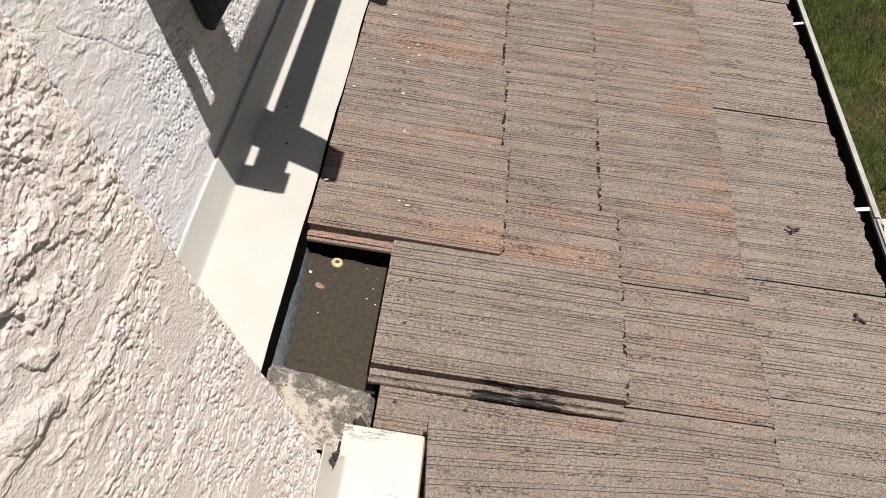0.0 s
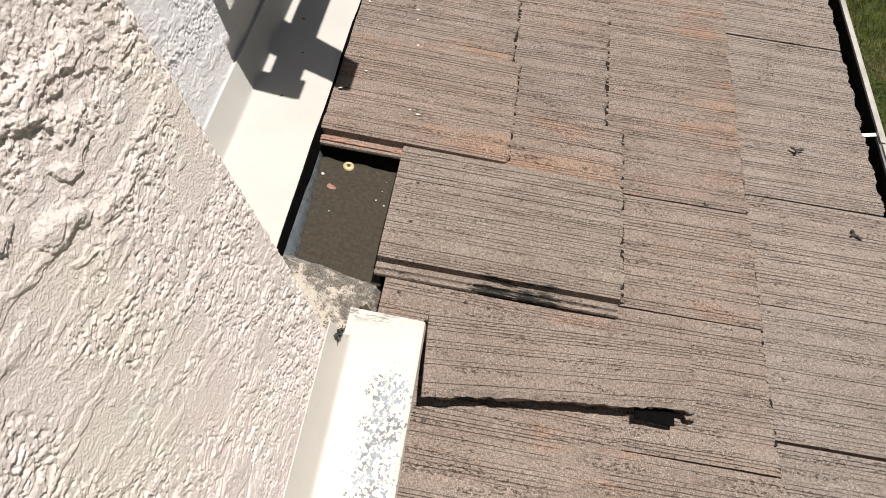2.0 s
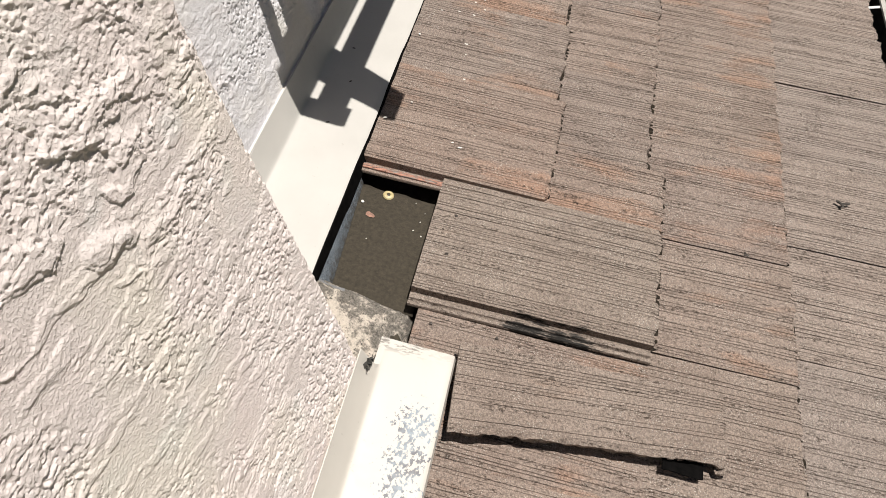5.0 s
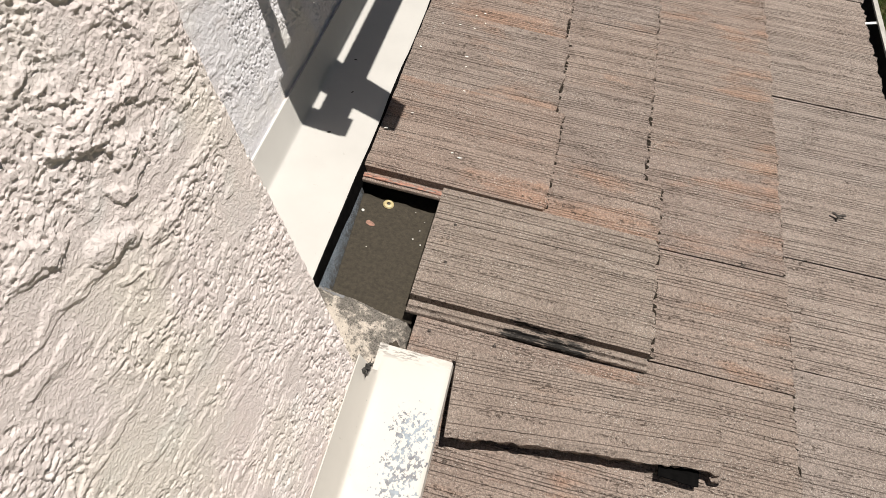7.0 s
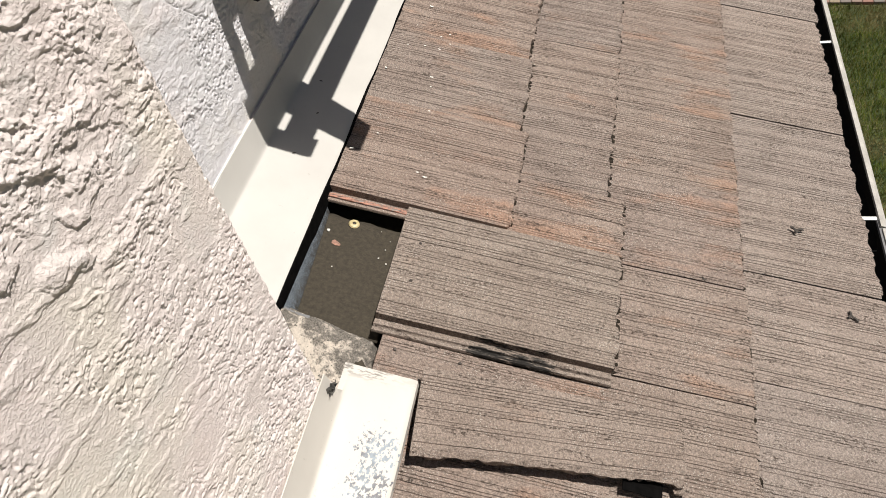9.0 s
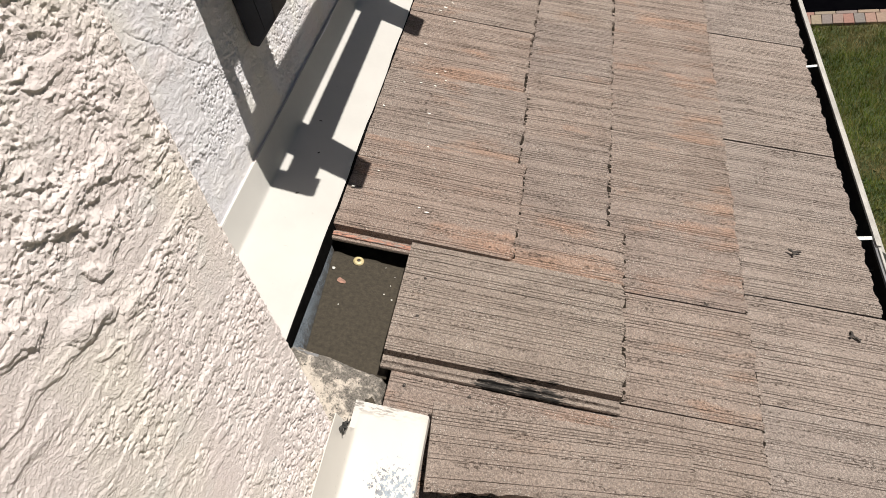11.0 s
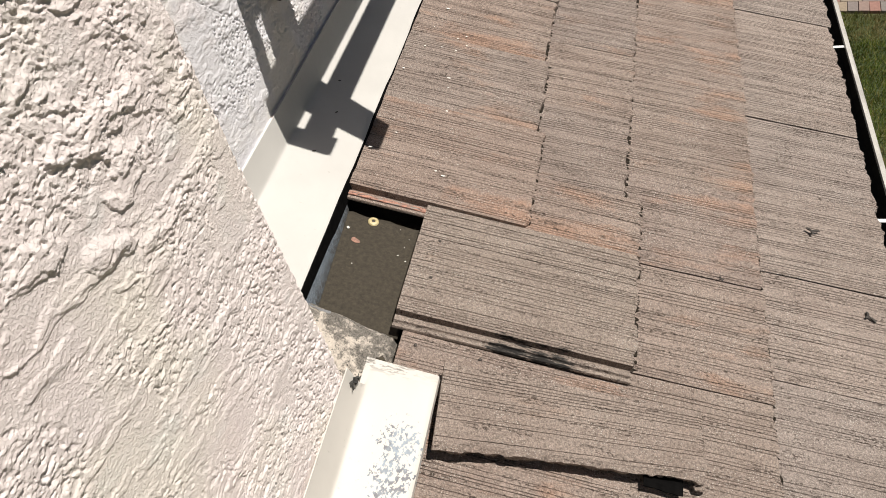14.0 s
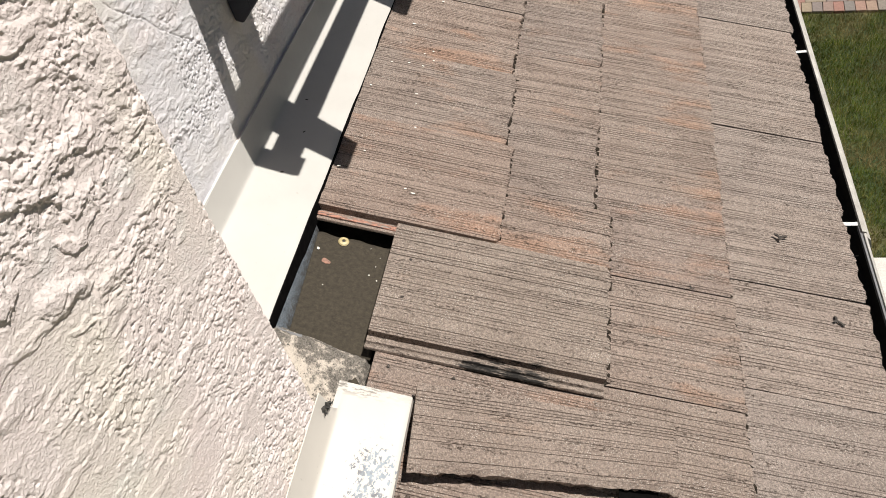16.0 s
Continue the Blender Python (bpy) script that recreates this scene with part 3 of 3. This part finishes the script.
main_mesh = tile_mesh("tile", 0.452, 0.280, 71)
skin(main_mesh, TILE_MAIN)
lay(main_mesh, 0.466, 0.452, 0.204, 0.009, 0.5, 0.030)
lay(tile_kind(0.452, 0.168, 9), 0.465, 0.452, 0.4855, 0.0085, 0.1, 0.034)
lay(tile_kind(0.438, 0.2675, 7), 0.475, 0.438, -0.0945, -0.0105, 0.0, 0.022)
snapped = tile_mesh("tile", 0.456, 0.150, 77, torn=0.014, tongue=False, taper=0.032)
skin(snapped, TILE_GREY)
tagged(lay(snapped, 0.592, 0.456, -0.055, 0.027, 4.4, 0.014), "snapped tile with a torn broken edge, lying loose")


def dirt_line(u1, y0, y1, h, seed):
    """Dark strip in the step below a row of butts: shade of the notches put in as colour, with some grit."""
    n = int((y1 - y0) / 0.004)
    y = np.linspace(y0, y1, n)
    far = -0.0008 + 0.0095 * step(0.44, 0.58, fbm(y * 150, y * 0, seed, 3, 0.6))
    top = np.stack([u1 + far - 0.001, y, np.full(n, h)], -1)
    back = np.stack([np.full(n, u1 - 0.03), y, np.full(n, h)], -1)
    foot = np.stack([u1 + far + 0.003, y, np.full(n, h - 0.012)], -1)
    ob = part("dirt_line", mesh_of("dirt_line", np.concatenate([back, top, foot]), grid_faces(3, n)), GRIT_SHADE, roof)
    ob.matrix_world = ROOF
    return tagged(ob, "dark strip below the tile ends, for shaded notches and washed-in grit")


dirt_line(0.731, -0.6, 3.0, -0.0092, 3)
dirt_line(0.429, 0.66, 3.0, -0.0092, 5)
dirt_line(0.466, 0.205, 0.652, -0.0088, 7)
dirt_line(0.222, 0.49, 0.652, 0.0022, 9)
dirt_line(0.222, 0.656, 0.79, -0.0045, 15)
dirt_line(0.204, 0.79, 1.09, -0.0055, 11)
dirt_line(0.189, 1.09, 3.0, -0.0062, 13)

# ---------------------------------------------------------------- flashing


def flashing(name, x0, x1, y0, y1, leg, material, label, m, torn_from=99.0):
    """A bent sheet: sloping pan, hemmed front edge and upright leg with a soft fold."""
    k, t = 12, math.tan(SLOPE)
    prof = [(x1, -0.014), (x1 + 0.0012, -0.001), (x1 - 0.002, 0.0012)]
    prof += [(x1 + (x0 + 0.016 - x1) * i / k, 0.0012 + 0.0002 * math.sin(i * 1.9)) for i in range(1, k)]
    prof += [(x0 + 0.0115, 0.0016), (x0 + 0.0095, 0.0028), (x0 + 0.0080, 0.0060), (x0 + 0.0070, 0.012), (x0, leg), (x0 - 0.0015, leg)]
    prof += [(x0 - 0.0015, 0.0), (x1 - 0.004, -0.0012), (x1 - 0.0012, -0.003), (x1 - 0.0012, -0.014)]
    prof = [(x, z - t * x) for x, z in prof]
    rows, verts, faces, n = 110, [], [], len(prof)
    for j in range(rows + 1):
        y = y0 + (y1 - y0) * j / rows
        for x, z in prof:
            if y > torn_from and z + t * x > 0.003:
                z = 0.0030 - t * x + 0.0015 * noise.noise(Vector((y * 70, 2, 2)))
            wav = 0.0010 * noise.noise(Vector((x * 9, y * 5, 3.1)))
            verts.append((x + wav, y, z + wav))
    for j in range(rows):
        for i in range(n):
            a, b = j * n + i, j * n + (i + 1) % n
            faces.append((a, b, b + n, a + n))
    faces += [tuple(range(n))[::-1], tuple(range(rows * n, rows * n + n))]
    me = mesh_of(name, verts, faces, True)
    me.set_sharp_from_angle(angle=radians(40))
    ob = part(name, me, material)
    ob.matrix_world = m
    return tagged(ob, label, "flashing", kind="structure")


# far sheet along the recessed wall, near sheet along the bay
flashing("flashing", 0.006, 0.153, -0.40, 3.2, 0.066, PAN, "cream painted metal flashing at the foot of the recessed wall", pose(-0.305, 0.40, 0.1195, 0, 0, 0.9))
flashing("flashing", 0.005, 0.121, -1.4, 0.072, 0.066, PAN_PEEL, "cream metal flashing with flaking paint showing grey zinc", pose(-0.002, 0, 0.019, 0, 0, 0.8), 0.012)

# Black strip stands in for the shadowed gap below the flashing edge.
seal = part("seal_strip", extrude_y([(0.1515, -0.0600), (0.1525, -0.0570), (0.1550, -0.0585), (0.1555, -0.090), (0.1515, -0.090)], -0.40, 3.2), GAP_BLACK)
seal.matrix_world = pose(-0.305, 0.40, 0.1195, 0, 0, 0.9)
tagged(seal, "black strip for the dark gap under the edge of the flashing", "seal strip", kind="structure")
crack = part("joint", box(-0.006, 0.0062, -0.38, 3.2, 0.0560, 0.0615), STUCCO_BACK)
crack.matrix_world = pose(-0.305, 0.40, 0.1195, 0, 0, 0.9)
tagged(crack, "pale filled joint between stucco and flashing", "joint", kind="structure")

# ---------------------------------------------------------------- bare patch under the missing tile


def sheet(name, u0, u1, y0, y1, h, thick, seed, material, amp, label, cat):
    nx, ny = 26, 34
    U, Y = np.meshgrid(np.linspace(u0, u1, nx), np.linspace(y0, y1, ny))
    edge_y = 0.006 * (fbm(U * 30, Y * 0 + 1, seed, 3) - 0.5)
    far = step(y1 - 0.02, y1, Y)
    near = step(y0 + 0.02, y0, Y)
    Y2 = Y + edge_y * (far * 2.2 + near)
    H = h + amp * (fbm(U * 25, Y * 25, seed + 3, 3) - 0.5)
    top = np.stack([U, Y2, H], -1).reshape(-1, 3)
    low = top - np.array([0, 0, thick])
    verts = np.concatenate([top, low]).tolist()
    f = grid_faces(ny, nx)
    n = nx * ny
    idx = np.arange(n).reshape(ny, nx)
    rim = list(idx[0, :]) + list(idx[1:, -1]) + list(idx[-1, -2::-1]) + list(idx[-2:0:-1, 0])
    faces = f + [tuple(i + n for i in q[::-1]) for q in f]
    for i in range(len(rim)):
        a, b = rim[i], rim[(i + 1) % len(rim)]
        faces.append((a, a + n, b + n, b))
    ob = part(name, mesh_of(name, verts, faces, True), material)
    ob.matrix_world = ROOF
    return tagged(ob, label, cat)


felt = sheet("underlayment", -0.152, 0.030, 0.166, 0.444, -0.045, 0.005, 21, FELT, 0.004, "old dark brown roofing felt bared where a tile is missing", "roofing felt")
turn_up = mesh_of("upturn", *(lambda rows: (rows, grid_faces(30, 5)))([
    (-0.128 - 0.018 * j / 29 - (0.052 - 0.018 * j / 29) * (k / 4) ** 0.9, 0.166 + 0.28 * j / 29 + 0.002 * math.sin(j * 1.3 + k), -0.0425 + 0.044 * (k / 4) ** 0.5)
    for j in range(30) for k in range(5)]), True)
part("upturn", turn_up, FELT_EDGE, felt, "bluish granule-faced felt edge turned up under the flashing")

curl = extrude_y([(0, 0), (0.0, 0.0022), (0.07, 0.0030), (0.07, 0.0008)], -0.004, 0.004)
bmesh.ops.subdivide_edges(curl, edges=[e for e in curl.edges if abs(e.verts[0].co.x - e.verts[1].co.x) > 0.01], cuts=8)
for v in curl.verts:
    v.co.z += 0.018 * max(0, 1 - v.co.x / 0.045) ** 2
    v.co.y += 0.012 * max(0, 1 - v.co.x / 0.045) ** 2 - 0.1 * v.co.x * 0.2
curl_ob = part("felt_edge", curl, GUTTER_GREY, felt, "pale torn edge of the felt curling up")
curl_ob.matrix_local = Matrix.Translation((-0.170, 0.168, -0.024))


def ring_mesh(r0, r1, t):
    bm = bmesh.new()
    k = 28
    loops = []
    for r, z in ((r0, 0), (r0, t), (r0 + 0.0015, t * 1.2), (r1 - 0.002, t * 0.8), (r1, 0.0)):
        loops.append([bm.verts.new((r * math.cos(2 * math.pi * i / k), r * math.sin(2 * math.pi * i / k), z)) for i in range(k)])
    for a, b in zip(loops, loops[1:] + loops[:1]):
        for i in range(k):
            bm.faces.new((a[i], a[(i + 1) % k], b[(i + 1) % k], b[i]))
    return bm


washer = part("washer", ring_mesh(0.0038, 0.0115, 0.003), WASHER)
washer.matrix_world = ROOF @ pose(-0.089, 0.432, -0.043, 4, 2, 0)
tagged(washer, "cream plastic washer round a nail in the felt", "washer")
part("nail_head", box(-0.0028, 0.0028, -0.0028, 0.0028, -0.001, 0.0022, 0.0012), STEEL, washer)


def pebble(name, u, y, h, r, seed, material, label, cat, flat=0.5, stretch=1.0, turn=0.0):
    bm = bmesh.new()
    bmesh.ops.create_icosphere(bm, subdivisions=2, radius=1)
    rng = random.Random(seed)
    o = Vector((rng.uniform(0, 50), rng.uniform(0, 50), 0))
    for v in bm.verts:
        v.co *= r * (1 + 0.6 * noise.noise(v.co * 1.7 + o))
        v.co.z *= flat
        v.co.x *= stretch
    ob = part(name, bm, material)
    ob.matrix_world = ROOF @ pose(u, y, h, 0, 0, turn)
    return tagged(ob, label, cat)


pebble("clay_spot", -0.110, 0.372, -0.0448, 0.0055, 1, LOCK_RED, "red clay crumb stuck on the felt", "crumb", 0.12, 1.8, -20)
pebble("clay_crumb", -0.134, 0.399, -0.043, 0.0032, 2, CHALK, "pale mortar crumb on the felt", "crumb")
for i, (u, y) in enumerate(((-0.006, 0.41), (-0.010, 0.385), (-0.018, 0.36), (-0.03, 0.43), (-0.1, 0.31), (0.0, 0.35))):
    pebble("clay_crumb", u, y, -0.043, 0.0009 + 0.0004 * (i % 3), 5 + i, CHALK, "pale mortar crumb on the felt", "crumb")

# worn red rib on the bared tongue
rib = part("clay_rib", box(0, 0.172, -0.0052, 0.0048, -0.002, 0.0016, 0.0012), RIB)
bmesh_rib = bmesh.new()
bmesh_rib.from_mesh(rib.data)
bmesh.ops.subdivide_edges(bmesh_rib, edges=[e for e in bmesh_rib.edges if abs(e.verts[0].co.x - e.verts[1].co.x) > 0.05], cuts=40)
for v in bmesh_rib.verts:
    v.co.y += 0.0016 * noise.noise(Vector((v.co.x * 90, v.co.y * 300, 1)))
    v.co.z += 0.0012 * noise.noise(Vector((v.co.x * 120, v.co.y * 200, 7)))
bmesh_rib.to_mesh(rib.data)
bmesh_rib.free()
rib.matrix_world = ROOF @ pose(-0.158, 0.4695, -0.0148, 0, -1.72, 0)
tagged(rib, "worn red clay rib on the tongue of the tile above", "tile rib")
# Black sheet put in for the dark hole where the snapped tile overhangs.
scrap = sheet("felt_scrap", 0.486, 0.553, -0.021, 0.034, 0.0095, 0.002, 34, GAP_BLACK, 0.002, "black sheet for the shaded hole under the snapped tile", "felt scrap")


def mortar_bed():
    nx, ny = 60, 60
    U, Y = np.meshgrid(np.linspace(-0.165, 0.034, nx), np.linspace(0.045, 0.178, ny))
    rough = fbm(U * 60, Y * 60, 90, 4, 0.6) - 0.5
    H = -0.040 + 0.030 * step(0.02, -0.15, U) + 0.006 * (fbm(U * 18, Y * 18, 80, 3) - 0.5) + 0.010 * rough
    H = H - 0.014 * step(0.160, 0.178, Y) - 0.02 * step(0.02, 0.034, U)
    v = np.stack([U, Y, H], -1).reshape(-1, 3)
    ob = part("mortar_bed", mesh_of("mortar_bed", v, grid_faces(ny, nx), True), MORTAR)
    ob.matrix_world = ROOF
    return tagged(ob, "crumbling stained pale mortar at the foot of the corner", "mortar", kind="structure")


mortar_bed()

# ---------------------------------------------------------------- gutter


def gutter_piece(name, y0, y1, dx, dz, skin, label):
    prof_out = [(0.975, -0.400), (0.975, -0.475), (1.000, -0.485), (1.030, -0.482), (1.046, -0.450), (1.040, -0.425), (1.026, -0.410), (1.025, -0.396), (1.015, -0.393), (1.013, -0.399)]
    prof_in = [(1.020, -0.402), (1.022, -0.412), (1.036, -0.427), (1.042, -0.450), (1.028, -0.479), (1.000, -0.482), (0.978, -0.472), (0.978, -0.400)]
    ob = part(name, extrude_y([(x + dx, z + dz) for x, z in prof_out + prof_in], y0, y1), skin)
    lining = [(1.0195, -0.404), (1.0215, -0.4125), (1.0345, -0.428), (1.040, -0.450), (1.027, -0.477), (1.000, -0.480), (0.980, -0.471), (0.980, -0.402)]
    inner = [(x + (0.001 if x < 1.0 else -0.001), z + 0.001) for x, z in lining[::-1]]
    part("lining", extrude_y([(x + dx, z + dz) for x, z in lining + inner], y0 + 0.001, y1 - 0.001), GUTTER_IN, ob, "dark inside of the gutter")
    return tagged(ob, label, "gutter", kind="structure")


gutter_piece("gutter", 0.815, 3.6, 0.004, 0.006, GUTTER, "white painted metal gutter along the eave")
near_gutter = gutter_piece("gutter", -1.5, 0.84, 0.0, 0.0, GUTTER_GREY, "grey length of gutter, darkened for shade, lapped under the next")
part("lip", box(1.0215, 1.0272, -1.49, 0.812, -0.3958, -0.3905, 0.001), GUTTER, near_gutter, "bright rolled lip of the gutter")
for y in (0.848, 1.622, 2.4):
    strap = part("gutter_strap", box(0.965, 1.018, y - 0.006, y + 0.006, -0.3965, -0.3935, 0.001), WHITE)
    tagged(strap, "white metal strap holding the gutter", "gutter strap", "gutter straps")
fascia = part("fascia", box(0.94, 0.972, -1.5, 3.6, -0.56, -0.42, 0.003), GUTTER)
tagged(fascia, "white fascia board behind the gutter", "fascia", kind="structure")
lower = part("wall_lower", box(-0.1, 0.9, -1.5, 3.6, GROUND, -0.56), STUCCO)
tagged(lower, "cream stucco wall below the eave", "wall", kind="structure")

# ---------------------------------------------------------------- dark slatted shelf on the recessed wall
HC = 0.95


def window_shelf():
    base = new("window_shelf")
    base.matrix_world = TURN
    inv = TURN.inverted()

    def bar(name, x0, x1, y0, y1, z0=HC, z1=HC + 0.03):
        p = inv @ Vector(((x0 + x1) / 2, y0, 0))
        return part(name, box(p.x - (x1 - x0) / 2, p.x + (x1 - x0) / 2, p.y, p.y + y1 - y0, z0, z1, 0.002), DARK_WOOD, base)

    # Bars, slats and arms stay out of view, spaced only for their shadow.
    bar("end_bar", -0.296, 0.07, 0.652, 0.692)
    bar("end_bar", 0.07, 0.232, 0.634, 0.692)
    bar("end_bar", -0.296, 0.232, 1.545, 1.605)
    for x0, x1 in ((-0.296, -0.147), (-0.076, -0.009), (0.052, 0.129), (0.157, 0.220)):
        bar("slat", x0, x1, 0.66, 1.57, HC + 0.003, HC + 0.027)
    for i in range(2):
        y = 0.66 * i
        arm = bmesh.new()
        pts = [(-0.29, 0.772 + y), (0.126, 0.757 + y), (0.335, 0.705 + y), (0.335, 0.795 + y), (0.126, 0.868 + y), (-0.29, 0.872 + y)]
        lo = [arm.verts.new(inv @ Vector((px, py, HC + 0.002))) for px, py in pts]
        hi = [arm.verts.new(inv @ Vector((px, py, HC + 0.034))) for px, py in pts]
        arm.faces.new(lo[::-1])
        arm.faces.new(hi)
        for k in range(6):
            arm.faces.new((lo[k], lo[(k + 1) % 6], hi[(k + 1) % 6], hi[k]))
        part("arm", arm, DARK_WOOD, base)
        for nm, prof in (("back_post", [(0.002, 0.354), (0.018, 0.347), (0.050, 0.377), (0.050, HC), (0.002, HC)]),
                         ("brace", [(0.046, 0.374), (0.080, 0.405), (0.084, 0.455), (0.102, 0.479), (0.107, 0.517), (0.253, 0.639), (0.41, 0.90), (0.41, HC), (0.26, HC), (0.052, 0.60)])):
            co = extrude_y(prof, 0.718 - 0.40 + y, 0.798 - 0.40 + y)
            bmesh.ops.bevel(co, geom=co.edges[:], offset=0.003, segments=1, affect="EDGES")
            part(nm, co, DARK_WOOD, base)
    return tagged(base, "dark painted wooden shelf on wall brackets, its unseen slatted frame shaped to cast the shadow", "shelf")


window_shelf()

# ---------------------------------------------------------------- leaves, flecks, nail holes
for i, (u, y, tn) in enumerate(((0.861, 0.708, 20), (0.955, 0.492, -35), (0.64, 0.489, -20))):
    size = (1.25, 1.1, 0.45)[i]
    bm = bmesh.new()
    for k, (ang, ln) in enumerate(((0, 0.017), (130, 0.011), (-100, 0.008))):
        b2 = extrude_y([(0, 0), (ln * 0.5, 0.0022), (ln, 0.0006), (ln * 0.6, -0.0006)], -0.0022, 0.0022, pose(0, 0, 0.001, 0, 0, ang))
        me = bpy.data.meshes.new("leaf_bit")
        b2.to_mesh(me)
        bm.from_mesh(me)
        b2.free()
    ob = part("dry_twig", bm, DEBRIS)
    ob.matrix_world = ROOF @ pose(u, y, 0.004, 0, 0, tn) @ Matrix.Scale(size, 4)
    tagged(ob, "small dry brown twig lying on the tiles", "twig")

# Small dark discs paint the darkness of open nail holes.
for u, y, h in ((0.057, 0.391, 0.0), (0.059, 0.294, 0.0), (0.066, 0.145, -0.014), (0.186, 0.150, -0.013), (0.183, -0.004, 0.0205)):
    pebble("nail", u, y, h - 0.0022, 0.0032, int(u * 1000), STEEL, "dark disc standing in for a nail hole in a tile", "nail", 0.6)
flap = bmesh.new()
flap_rng = random.Random(8)
for k in range(7):
    at = Vector((0.007 + 0.0012 * k, -0.010 + 0.0034 * k, 0.055 + 0.0020 * (k % 3)))
    bits = [flap.verts.new(at + Vector((flap_rng.uniform(-0.006, 0.008), flap_rng.uniform(-0.010, 0.010), flap_rng.uniform(-0.006, 0.009)))) for _ in range(5)]
    bmesh.ops.convex_hull(flap, input=bits)
tagged(part("torn_flap", flap, SOOT), "torn black flap at the end of the flashing", "torn flap")
pebble("mortar_lump", 0.016, 0.098, -0.036, 0.017, 61, FELT, "dark stained lump of mortar beside the tile", "mortar lump", 0.5, 0.7, 20)
pebble("seed_pod", 0.180, 1.945, 0.005, 0.0085, 97, DEBRIS, "dark dry seed pod lying on the tiles", "seed pod", 0.8, 1.2, 20)
pebble("tile_chip", 0.585, 0.006, 0.010, 0.009, 91, TILE_GREY[0], "broken grey chip of tile", "tile chip", 0.8, 1.5, 30)
for i, (u, y, tn) in enumerate(((-0.255, 0.539, 30), (-0.248, 0.679, 60), (-0.275, 0.791, 10))):
    pebble("leaf_bit", u, y, 0.0085, 0.0017, 300 + i, DEBRIS, "tiny dark leaf bit on the flashing", "leaf bit", 0.3, 2.4, tn)
rng = random.Random(12)
for i in range(38):
    u, y = rng.uniform(-0.15, 0.16), rng.uniform(0.55, 1.9)
    pebble("paint_fleck", u, y, 0.0025, rng.uniform(0.0010, 0.0026), 40 + i, CHALK, "white paint fleck spattered on the tile", "paint fleck", 0.12, rng.uniform(1, 2.2), rng.uniform(-20, 20))
for i in range(12):
    u, y = rng.uniform(-0.14, 0.10), rng.uniform(1.05, 1.9)
    pebble("paint_fleck", u, y, 0.0025, rng.uniform(0.0020, 0.0036), 140 + i, CHALK, "white paint fleck spattered on the tile", "paint fleck", 0.10, rng.uniform(1, 2.2), rng.uniform(-40, 40))

seam = part("road_seam", box(-3, 6, 0.90, 0.935, 0.0, 0.012, 0.002, EDGE), plain_material("worn_asphalt_seam", (0.0035, 0.0035, 0.0045), (0.007, 0.007, 0.008), 9, 0.9, 0, 0.001, 200, 0.1))
tagged(seam, "slightly paler seam across the black asphalt", "road seam", kind="structure")

# brick edging, piece by piece
edging = part("brick_edging", box(0.0, 3.6, 0.0, 0.2, -0.08, -0.004), CONCRETE)
edging.matrix_world = EDGE
tagged(edging, "row of mixed red and grey clay pavers edging the lawn", "brick edging", kind="structure")
paver = bpy.data.meshes.new("brick")
pb = box(0.0015, 0.0785, 0, 0.150, 0, 0.05, 0.004)
pb.to_mesh(paver)
pb.free()
paver.materials.append(BRICK)
for i in range(44):
    b = new("brick", paver)
    b.parent = edging
    b.matrix_local = pose(0.080 * i, random.uniform(-0.003, 0.003), -0.026 + 0.004 * random.random(), 0, 0, random.uniform(-1, 1))
stretcher = bpy.data.meshes.new("brick")
pb = box(0.0015, 0.1585, 0.154, 0.200, 0, 0.05, 0.004)
pb.to_mesh(stretcher)
pb.free()
stretcher.materials.append(BRICK)
for i in range(22):
    b = new("brick", stretcher)
    b.parent = edging
    b.matrix_local = pose(0.160 * i + 0.03, 0, -0.027 + 0.004 * random.random(), 0, 0, random.uniform(-0.3, 0.3))
